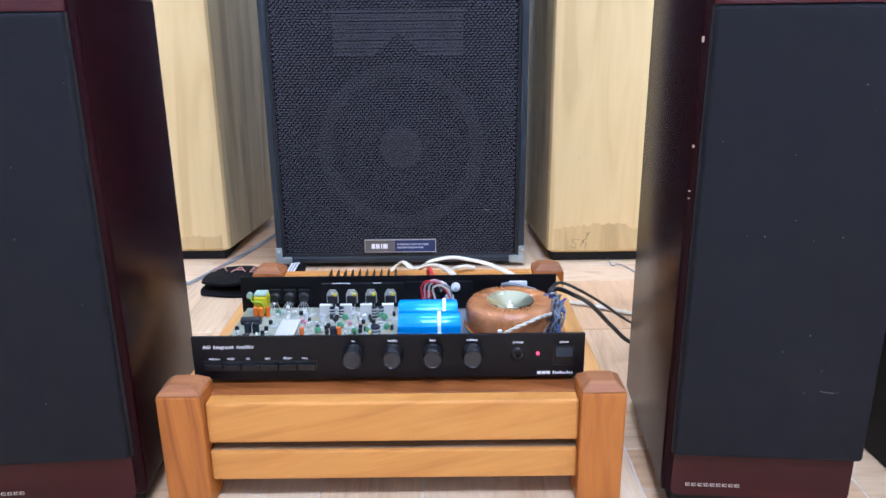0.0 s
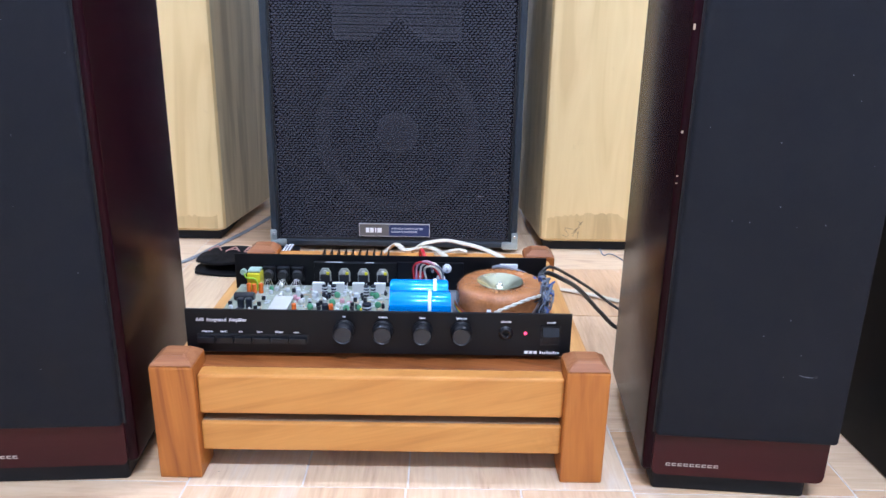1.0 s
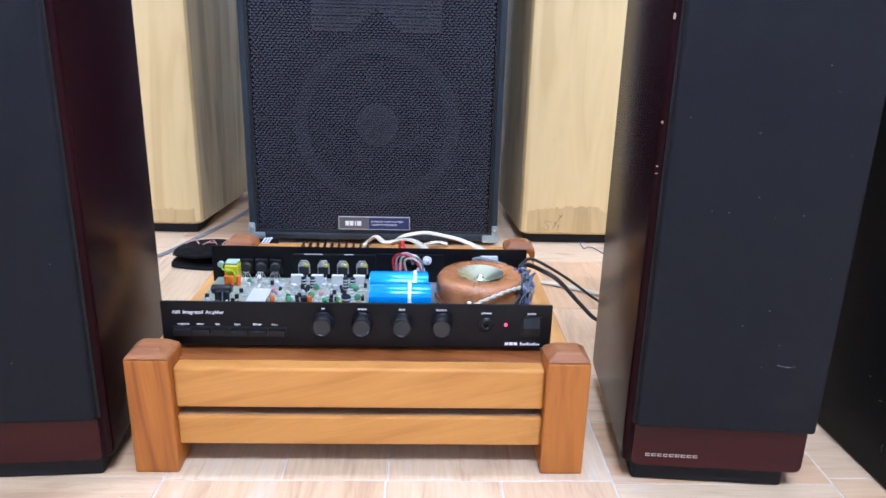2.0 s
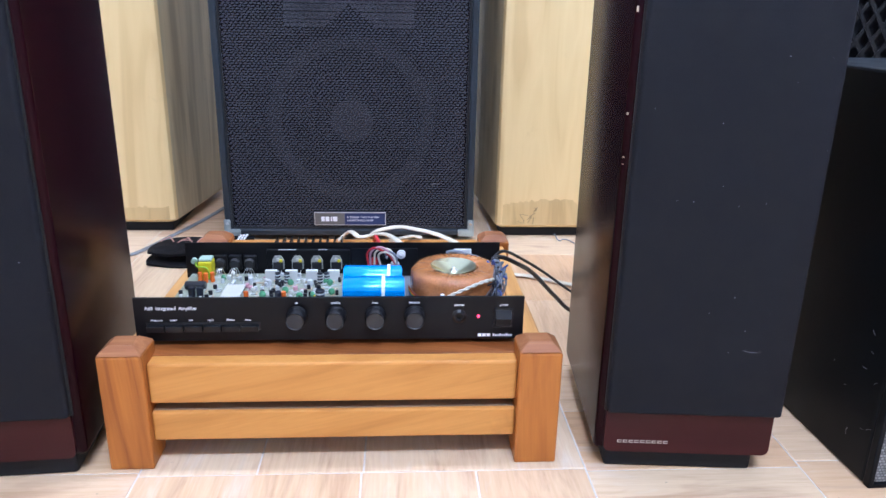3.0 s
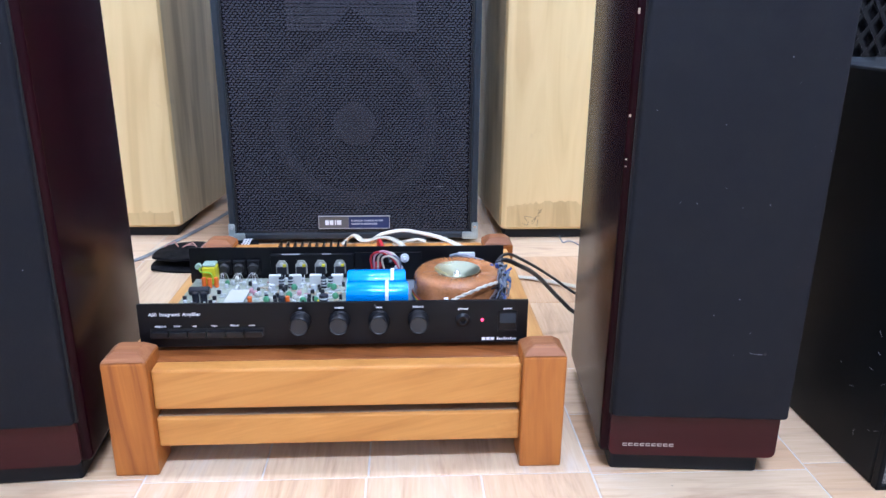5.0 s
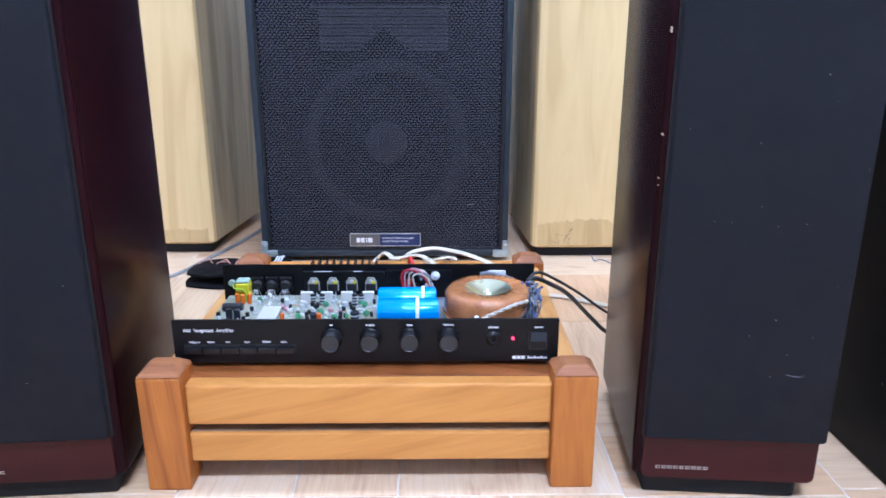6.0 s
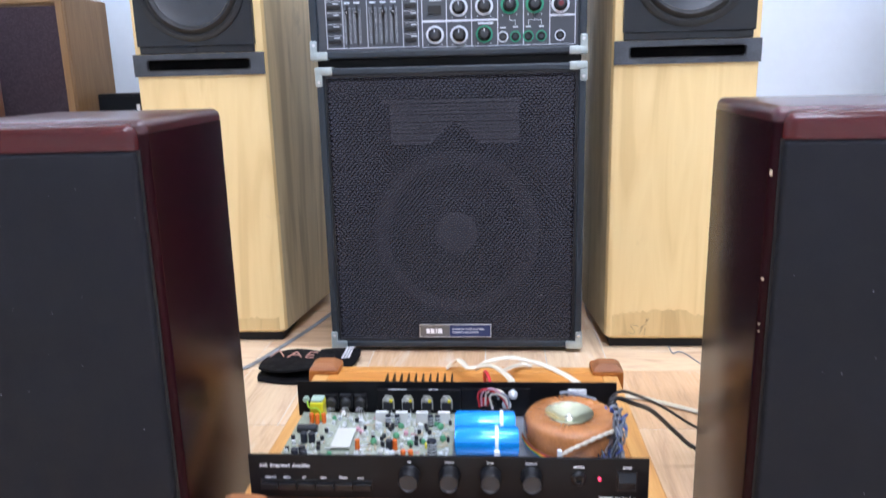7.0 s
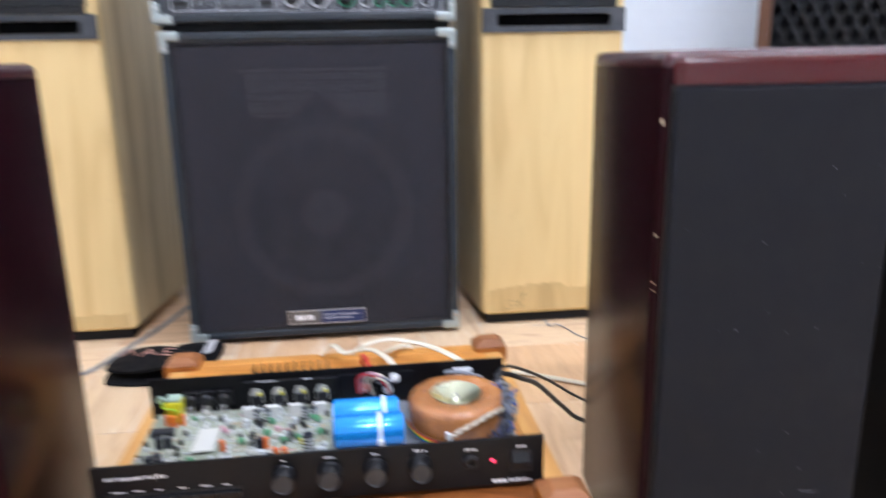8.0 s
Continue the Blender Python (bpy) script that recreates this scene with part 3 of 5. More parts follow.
    for v in wedge.verts:
        if v.co.z > 0.04 and v.co.y < -0.005:
            v.co.y = -0.0022
    join(rocker, wedge)
    part("rocker", rocker, M_KNOB, sw)
    lettering("caption", "power", 0.0026, front(0.1880, -0.00165, 0.0468), M_WHITEINK, facia, 0.0098)
    for n in range(3):
        part("maker_mark", slab(0.1640 + n * 0.0050, 0.1682 + n * 0.0050, -0.00175, -0.00145, 0.0093, 0.0128), M_WHITEINK, facia)
    for n in range(9):
        part("maker_mark", slab(0.1812 + n * 0.0025, 0.1830 + n * 0.0025, -0.00175, -0.00145, 0.0095, 0.0128 if n in (0, 3, 6) else 0.0116), M_WHITEINK, facia)
    # circuit board
    board = part("circuit_board", slab(-0.104, 0.104, -0.088, 0.088, 0, 0.0018), M_PCB, amp, "grey-green board crowded with small components")
    board.matrix_basis = pose(-0.1015, 0.104, 0.0125)
    part("shield_plate", slab(-0.0120, 0.0120, -0.025, 0.025, 0.004, 0.0055, 0.0006), M_PLATE, board, "white rectangular plate").matrix_basis = pose(-0.0330, 0.008, 0.002)
    part("shield_plate", slab(-0.016, 0.016, -0.006, 0.006, 0.004, 0.0055, 0.0006), M_CLEAR, board).matrix_basis = pose(0.008, -0.040, 0.0015)
    scatter(board)
    for rx in (0.007, 0.0335, 0.0605, 0.089):
        part("cement_resistor", slab(rx - 0.0078, rx + 0.0078, 0.058, 0.0645, 0.0018, 0.0165, 0.0006), M_WHITECER, board)
    for rx in (0.017, 0.029, 0.072, 0.081):
        cap = part("capacitor", rod(0.0036, 0.015, 14, pose(rx, 0.051, 0.0018)), M_NAVYCAP, board, smooth=True)
        for k in range(3):
            part("band", lathe([(0.0037, 0.003 + k * 0.004), (0.00375, 0.004 + k * 0.004), (0.0037, 0.005 + k * 0.004)], 14, pose(rx, 0.051, 0.0018)), M_CLEAR, cap)
    # heat sink bracket with four power transistors
    bracket = part("heat_bracket", slab(-0.104, 0.008, 0.190, 0.1968, 0.016, 0.0485, 0.0006), M_STEELBLACK, amp)
    for n in range(2):
        part("print_mark", slab(-0.088 + n * 0.054, -0.064 + n * 0.042, 0.1900, 0.1906, 0.0487, 0.0495), M_WHITEINK, bracket)
    for tx in (-0.0885, -0.0625, -0.0365, -0.0105):
        bm = bmesh.new()
        outline = [(-0.0078, 0), (0.0078, 0), (0.0078, 0.0125), (0.0040, 0.0185), (-0.0040, 0.0185), (-0.0078, 0.0125)]
        low = [bm.verts.new((tx + a, 0.1895, 0.0225 + b)) for a, b in outline]
        high = [bm.verts.new((tx + a, 0.1870, 0.0225 + b)) for a, b in outline]
        bm.faces.new(low[::-1])
        bm.faces.new(high)
        for k in range(6):
            bm.faces.new((low[k], low[(k + 1) % 6], high[(k + 1) % 6], high[k]))
        bmesh.ops.recalc_face_normals(bm, faces=bm.faces)
        tab = part("power_transistor", bm, M_MICA, amp, "power transistor with metal tab")
        part("plastic_body", slab(tx - 0.0066, tx + 0.0066, 0.1838, 0.1869, 0.0215, 0.0330, 0.0008), M_BLACKCAP, tab)
        part("yellow_mark", slab(tx + 0.0018, tx + 0.0060, 0.1834, 0.1868, 0.0332, 0.0366, 0.0004), M_YELLOW, tab)
        part("screw", rod(0.0024, 0.0016, 14, front(tx, 0.1869, 0.0365)), M_LEAD, tab, smooth=True)
        for k in (-0.004, 0, 0.004):
            part("lead", tube([(tx + k, 0.1853, 0.0215), (tx + k, 0.183, 0.017), (tx + k, 0.181, 0.0143)], 0.0005, 5, 2), M_LEAD, tab)
    part("bracket_plate", slab(0.0095, 0.100, 0.1938, 0.1968, 0.014, 0.0492, 0.0005), M_STEELBLACK, amp)
    # round input sockets with their wires
    for sx in (-0.1660, -0.1465, -0.1270):
        s = part("input_socket", slab(sx - 0.0085, sx + 0.0085, 0.190, 0.1968, 0.020, 0.0405, 0.0012), M_KNOB, amp, "black round input socket")
        part("shell", lathe([(0, 0.006), (0.0055, 0.006), (0.0072, 0.004), (0.0072, 0)], 20, front(sx, 0.190, 0.0300)), M_RUBBER, s, smooth=True)
        for k in range(5):
            a = (k - 2) * 0.0022
            part("lead", tube([(sx + a * 0.5, 0.185, 0.0265), (sx + a * 1.5, 0.180, 0.020), (sx + a * 2.3, 0.175, 0.0143)], 0.00035, 5, 3), M_LEAD, s)
    # yellow taped coil with its green wire
    coil = part("taped_coil", slab(-0.190, -0.172, 0.166, 0.186, 0.0145, 0.0395, 0.0015), M_YELLOW, amp, "yellow taped coil")
    part("top_film", slab(-0.1895, -0.1725, 0.168, 0.185, 0.0396, 0.0435, 0.0018), M_FILM, coil)
    part("green_wire", tube([(-0.199, 0.190, 0.031), (-0.190, 0.164, 0.0345), (-0.178, 0.163, 0.033), (-0.1745, 0.162, 0.022), (-0.180, 0.160, 0.015)], 0.0011, 7), M_LIME, coil, "green wire")
    part("terminal", rod(0.0042, 0.006, 14, front(-0.2015, 0.197, 0.032)), M_FILM, coil, smooth=True)
    # two large blue reservoir capacitors lying in nylon straps
    for x0, x1, cy in ((0.0065, 0.0815, 0.082), (0.0045, 0.0785, 0.1225)):
        r = 0.0176
        cap = part("reservoir_capacitor", lathe([(0, 0), (r - 0.003, 0), (r - 0.003, 0.0012), (r - 0.0006, 0.0012), (r, 0.0025), (r, x1 - x0 - 0.0025), (r - 0.0008, x1 - x0 - 0.0008), (r - 0.003, x1 - x0 - 0.001), (r - 0.0032, x1 - x0), (0, x1 - x0)], 48, pose(x0, cy, 0.0150 + r, 0, 90, 0)), M_BLUE, amp, "large bright blue capacitor lying flat", smooth=True)
        sx = x0 + 0.047 if cy < 0.1 else x0 + 0.055
        part("strap", lathe([(r + 0.0002, 0), (r + 0.0011, 0.0002), (r + 0.0011, 0.0040), (r + 0.0002, 0.0042)], 48, pose(sx, cy, 0.0150 + r, 0, 90, 0)), M_NYLON, cap, "white nylon strap", smooth=True)
        part("strap_lock", slab(sx - 0.0012, sx + 0.0058, cy - r - 0.0048, cy - r - 0.0005, 0.024, 0.031, 0.001), M_NYLON, cap)
        part("cradle", slab(x0 + 0.004, x1 - 0.004, cy - 0.012, cy + 0.012, 0.0085, 0.0168, 0.001), M_BLACKCAP, cap)
    # toroidal transformer
    tx, ty, base = 0.1465, 0.1235, 0.0095
    ring = []
    for k in range(29):
        a = -math.pi / 2 + 2 * math.pi * k / 28
        ca, sa = math.cos(a), math.sin(a)
        ring.append((0.0402 + 0.0170 * math.copysign(abs(ca) ** 0.55, ca), base + 0.0204 + 0.0204 * math.copysign(abs(sa) ** 0.6, sa)))
    bm = lathe(ring[:-1], 96, pose(tx, ty, 0), close=True)
    for v in bm.verts:
        d = Vector((v.co.x - tx, v.co.y - ty))
        ang = math.atan2(d.y, d.x)
        swell = 1 + 0.008 * math.sin(ang * 37 + 2.5 * math.sin(ang * 5)) + 0.006 * math.sin(ang * 13)
        v.co.x, v.co.y = tx + d.x * swell, ty + d.y * swell
        v.co.z += 0.0006 * math.sin(ang * 41 + 2 * math.sin(ang * 3))
    toroid = part("toroidal_transformer", bm, M_TOROID, amp, "amber tape-wound toroidal transformer", smooth=True)
    dish = part("clamp_dish", lathe([(0, 0.0325), (0.006, 0.0327), (0.010, 0.0338), (0.0265, 0.0425), (0.0292, 0.0434), (0.0296, 0.0424), (0.0265, 0.0412), (0.010, 0.0326), (0, 0.0315)], 56, pose(tx - 0.002, ty + 0.002, base - 0.0028)), M_DISH, toroid, "shiny clamping dish", smooth=True)
    nut = lathe([(0, 0.0405), (0.0022, 0.0405), (0.0024, 0.0372), (0.0050, 0.0370), (0.0050, 0.0325), (0, 0.0325)], 6, pose(tx - 0.002, ty + 0.002, base - 0.0025))
    part("nut", nut, M_LEAD, dish)
    # rainbow ribbon round the transformer
    colours = [("brown", (0.2, 0.07, 0.03)), ("red", (0.55, 0.03, 0.03)), ("orange", (0.75, 0.22, 0.02)), ("yellow", (0.75, 0.6, 0.05)), ("green", (0.05, 0.35, 0.1)), ("blue", (0.05, 0.12, 0.5))]
    for n, (cname, col) in enumerate(colours):
        pts = []
        for k in range(9):
            a = math.radians(188 + k * 11.5)
            rr = 0.0600
            pts.append((tx + rr * math.cos(a), ty + rr * math.sin(a), 0.0262 - 0.0015 * n - 0.0014 * k))
        part("ribbon_wire", tube(pts, 0.00078, 6, 3), plain("ribbon_" + cname, col, 0.45), toroid)
    # white twisted pair over the front of the transformer, with its plug
    for ph in (0, math.pi):
        base_line = glide([(0.128, 0.050, 0.033), (0.138, 0.053, 0.038), (0.156, 0.059, 0.0435), (0.175, 0.069, 0.0475), (0.190, 0.083, 0.0460), (0.199, 0.098, 0.042)], 9)
        pts = [p + Vector((0, math.cos(ph + k * 0.75) * 0.0013, math.sin(ph + k * 0.75) * 0.0013)) for k, p in enumerate(base_line)]
        part("twisted_wire", tube(pts, 0.0012, 6, 1), M_CABLE_W, toroid, "white twisted wire")
    part("plug", slab(0.1235, 0.1285, 0.044, 0.049, 0.0145, 0.0415, 0.0008), M_NYLON, toroid)
    part("plug", slab(0.1150, 0.1200, 0.045, 0.050, 0.0145, 0.025, 0.0008), M_NYLON, toroid)
    # tangle of sleeved leads at the transformer's side
    rng = random.Random(11)
    for n in range(46):
        mat = rng.choice((M_WIRE_B, M_WIRE_S, M_WIRE_S, M_WIRE_V, M_CABLE_G, M_BLACKCAP))
        x, y, z = 0.2005 + rng.uniform(-0.005, 0.004), 0.100 + rng.uniform(-0.012, 0.024), 0.047 + rng.uniform(-0.012, 0.009)
        drop = [(x, y, z), (x - rng.uniform(-0.003, 0.010), y - rng.uniform(0.006, 0.016), z - rng.uniform(0.004, 0.012)), (x - rng.uniform(0.0, 0.022), y - rng.uniform(0.012, 0.032), z - rng.uniform(0.010, 0.02)), (x - rng.uniform(0.002, 0.03), max(0.036, y - rng.uniform(0.02, 0.05)), 0.015)]
        part("lead_wire", tube(drop, rng.choice((0.0008, 0.0010, 0.0013)), 6, 4), mat, toroid)
    for n in range(22):
        y, z = 0.082 + rng.uniform(0, 0.05), 0.030 + rng.uniform(0, 0.022)
        x = 0.199 + rng.uniform(-0.008, 0.008)
        knot = [(x, y, z), (x + rng.uniform(-0.007, 0.007), y + rng.uniform(-0.01, 0.01), z + rng.uniform(-0.006, 0.008)), (x + rng.uniform(-0.009, 0.007), y + rng.uniform(-0.014, 0.006), z + rng.uniform(-0.008, 0.006)), (x + rng.uniform(-0.012, 0.004), y - rng.uniform(0.004, 0.02), z - rng.uniform(0.004, 0.014))]
        part("lead_wire", tube(knot, 0.0014, 6, 4), rng.choice((M_WIRE_S, M_WIRE_S, M_WIRE_B, M_CABLE_G)), toroid)
    for n in range(7):
        y = 0.098 + n * 0.0085
        sleeve = [(0.1945 + 0.001 * (n % 2), y, 0.043 + 0.002 * (n % 3)), (0.201, y + 0.004, 0.049), (0.207, y + 0.008, 0.0445)]
        part("sleeve", tube(sleeve, 0.0022, 8, 4), M_CABLE_G if n % 2 else M_BLACKCAP, toroid)
    part("loop_wire", tube([(0.200, 0.135, 0.046), (0.207, 0.128, 0.045), (0.211, 0.115, 0.034), (0.2085, 0.104, 0.022), (0.203, 0.098, 0.018)], 0.0009, 6), M_WIRE_S, toroid)
    for n in range(9):
        part("chip_capacitor", rod(0.0032, 0.009 + 0.002 * (n % 3), 12, pose(0.135 + n * 0.0078, 0.022 + 0.006 * (n % 2), 0.0085)), (M_WIRE_S, M_CLEAR, M_BLACKCAP)[n % 3], amp, smooth=True)
    # loudspeaker terminals and their wires
    for jx, jz, mat in ((0.041, 0.031, M_RED), (0.058, 0.040, M_RUBBER), (0.0775, 0.0415, M_NYLON), (0.0690, 0.0265, M_NYLON), (0.050, 0.026, M_RUBBER)):
        term = part("terminal", lathe([(0, 0.006), (0.0034, 0.006), (0.0036, 0.003), (0.0060, 0.0028), (0.0062, 0)], 18, front(jx, 0.1938, jz)), mat, amp, smooth=True)
        part("tag", rod(0.0018, 0.005, 10, front(jx, 0.188, jz)), M_LEAD, term, smooth=True)
    for n, (a, b, mat) in enumerate((((0.041, 0.187, 0.031), (0.058, 0.178, 0.051), M_CABLE_W), ((0.036, 0.186, 0.028), (0.050, 0.176, 0.054), M_PINK), ((0.058, 0.186, 0.040), (0.064, 0.176, 0.047), M_CABLE_G), ((0.050, 0.186, 0.026), (0.056, 0.176, 0.047), M_CABLE_W), ((0.033, 0.188, 0.026), (0.043, 0.178, 0.052), M_RED))):
        end = Vector((0.0715, 0.176, 0.030))
        mid = Vector(b) + Vector((0, -0.002, 0.004))
        part("hook_up_wire", tube([a, (Vector(a) + mid) / 2 + Vector((-0.006, 0, 0.006)), mid, (mid + end) / 2 + Vector((0.003, 0, 0.004)), end], 0.0015, 7), mat, amp)
    part("mains_tag", slab(0.150, 0.174, 0.1935, 0.1965, 0.034, 0.0485, 0.001), M_NYLON, amp, "white mains tag")
    part("mains_lead", tube([(0.140, 0.192, 0.044), (0.150, 0.187, 0.0475), (0.165, 0.184, 0.045), (0.185, 0.186, 0.038)], 0.0026, 8), M_CABLE_G, amp)
    # heat sink fins behind
    sink = part("heat_sink", slab(-0.098, 0.002, 0.1992, 0.2035, 0.010, 0.052), M_STEELBLACK, amp, "finned black heat sink")
    for n in range(10):
        fx = -0.0945 + n * 0.0099
        part("fin", slab(fx, fx + 0.0018, 0.2035, 0.228, 0.010, 0.0565, 0.0004), M_STEELBLACK, sink)
    return amp


amplifier()


# ---- cables ----
def cable(name, label, points, r, mat, flat=1.0, wind=0.0):
    return tagged(finish(name, tube(points, r, 10, 8, flat, wind=wind), mat, smooth=True), label, "cable")


cable("white_cable", "flat cream speaker cable looped over the stand's back", [(-0.022, 0.372, 0.1265), (-0.012, 0.373, 0.136), (-0.003, 0.366, 0.143), (0.005, 0.345, 0.146), (0.014, 0.324, 0.147), (0.030, 0.322, 0.150), (0.048, 0.305, 0.158), (0.062, 0.275, 0.164), (0.076, 0.235, 0.166), (0.080, 0.205, 0.160)], 0.0024, M_CABLE_W, 2.0)
cable("white_cable", "flat cream speaker cable arching behind the amplifier", [(0.026, 0.330, 0.143), (0.034, 0.324, 0.153), (0.046, 0.320, 0.160), (0.075, 0.326, 0.163), (0.102, 0.322, 0.160), (0.130, 0.305, 0.158), (0.160, 0.278, 0.152), (0.185, 0.248, 0.142), (0.200, 0.225, 0.130)], 0.0025, M_CABLE_W, 2.2)
cable("white_cable", "short cream cable end lying on the stand", [(0.062, 0.322, 0.142), (0.076, 0.345, 0.138), (0.088, 0.366, 0.134), (0.098, 0.380, 0.131), (0.112, 0.378, 0.1285)], 0.0023, M_CABLE_W, 2.0)
cable("white_cable", "flat cream cable lying on the floor beside the stand", [(0.10, 0.50, 0.004), (0.21, 0.545, 0.004), (0.303, 0.537, 0.004), (0.352, 0.511, 0.004), (0.46, 0.445, 0.004), (0.60, 0.40, 0.004)], 0.0030, M_CABLE_W, 2.0)
cable("red_plug_lead", "red speaker lead plugged in behind the amplifier", [(0.052, 0.202, 0.158), (0.047, 0.230, 0.166), (0.042, 0.250, 0.171), (0.039, 0.270, 0.160), (0.040, 0.300, 0.1255)], 0.0026, M_RED)
cable("black_cable", "black mains cable running down to the floor", [(0.200, 0.183, 0.152), (0.213, 0.190, 0.161), (0.239, 0.203, 0.147), (0.273, 0.250, 0.114), (0.318, 0.292, 0.060), (0.352, 0.305, 0.028), (0.42, 0.315, 0.004), (0.52, 0.34, 0.004)], 0.0033, M_CABLE_K)
cable("black_cable", "thin black cable running down to the floor", [(0.203, 0.190, 0.158), (0.220, 0.203, 0.165), (0.255, 0.245, 0.138), (0.300, 0.295, 0.098), (0.357, 0.330, 0.050), (0.43, 0.37, 0.0025), (0.52, 0.40, 0.0025)], 0.0022, M_CABLE_K)
cable("grey_cable", "flat dusty grey cable lying along the floor", [(-0.62, 0.50, 0.0022), (-0.50, 0.62, 0.0022), (-0.452, 0.684, 0.0022), (-0.415, 0.80, 0.0022), (-0.385, 0.90, 0.0022), (-0.352, 1.05, 0.0022), (-0.33, 1.2, 0.0022)], 0.0018, M_CABLE_DUST, 3.6)
cable("bare_wire", "thin frayed wire offcut lying on the floor", [(0.418, 0.775, 0.012), (0.424, 0.757, 0.002), (0.436, 0.760, 0.004), (0.450, 0.752, 0.002), (0.470, 0.690, 0.002), (0.50, 0.66, 0.002)], 0.0012, M_CABLE_G)


# ---- black strap on the floor ----
def strap():
    st = thing("fabric_strap", pose(-0.33, 0.67, 0), "folded black fabric strap with worn lettering on the floor", "strap")

    def sheet(a, b, c, d, bulge, thick, ripple, seed):
        """A limp four-cornered piece of cloth: a, b along its front, d, c along its back."""
        bm, n = bmesh.new(), 14
        a, b, c, d = (Vector(p) for p in (a, b, c, d))
        grid = []
        for i in range(n + 1):
            row = []
            for j in range(n + 1):
                u, v = i / n, j / n
                # rounded corners
                uu, vv = 2 * u - 1, 2 * v - 1
                uu, vv = uu * math.sqrt(1 - 0.28 * vv * vv), vv * math.sqrt(1 - 0.28 * uu * uu)
                u, v = (uu + 1) / 2, (vv + 1) / 2
                p = (a * (1 - u) + b * u) * (1 - v) + (d * (1 - u) + c * u) * v
                p.z += bulge * math.sin(math.pi * v) * (0.5 + 0.5 * math.sin(math.pi * u)) + ripple * math.sin(7 * u + seed) * math.sin(3 * v + seed)
                row.append(p)
            grid.append(row)
        top = [[bm.verts.new(p + Vector((0, 0, thick))) for p in row] for row in grid]
        low = [[bm.verts.new(p) for p in row] for row in grid]
        for i in range(n):
            for j in range(n):
                bm.faces.new((top[i][j], top[i + 1][j], top[i + 1][j + 1], top[i][j + 1]))
                bm.faces.new((low[i][j], low[i][j + 1], low[i + 1][j + 1], low[i + 1][j]))
        for i in range(n):
            for j in (0, n):
                bm.faces.new((top[i][j], top[i + 1][j], low[i + 1][j], low[i][j]))
                bm.faces.new((top[j][i], top[j][i + 1], low[j][i + 1], low[j][i]))
        bmesh.ops.recalc_face_normals(bm, faces=bm.faces)
        return bm

    part("lower_fold", sheet((-0.092, -0.076, 0.0015), (0.045, -0.088, 0.0015), (0.05, 0.03, 0.0015), (-0.085, 0.02, 0.0015), 0.002, 0.003, 0.0008, 1), M_FABRIC, st, smooth=True)
    fold = part("upper_fold", sheet((-0.096, -0.062, 0.018), (0.050, -0.078, 0.026), (0.060, 0.050, 0.012), (-0.070, 0.080, 0.010), 0.010, 0.004, 0.002, 2), M_FABRIC, st, smooth=True)
    part("tail", sheet((0.020, 0.000, 0.004), (0.100, -0.005, 0.003), (0.105, 0.082, 0.012), (0.010, 0.066, 0.014), 0.006, 0.004, 0.002, 3), M_FABRIC, st, smooth=True)
    # worn strokes of printing, and a strip of white dots
    for a, b in (((-0.070, -0.012), (-0.060, 0.020)), ((-0.060, 0.020), (-0.044, -0.010)), ((-0.034, -0.016), (-0.022, 0.014)), ((-0.022, 0.014), (-0.006, -0.016)), ((-0.030, -0.004), (-0.012, -0.004)), ((0.004, -0.018), (0.006, 0.012)), ((0.004, -0.018), (0.020, -0.019)), ((0.005, -0.003), (0.018, -0.004)), ((0.006, 0.012), (0.022, 0.011))):
        part("print_stroke", tube([(*a, 0.0315), ((a[0] + b[0]) / 2, (a[1] + b[1]) / 2, 0.0322), (*b, 0.0315)], 0.0014, 5, 2), M_COPPER, fold)
    for n in range(3):
        for k in range(7):
            part("white_dot", slab(0.070 + n * 0.006, 0.0740 + n * 0.006, 0.008 + k * 0.0095 + n * 0.002, 0.0135 + k * 0.0095 + n * 0.002, 0.0195, 0.0207), M_WHITEINK, fold)
    return st


strap()


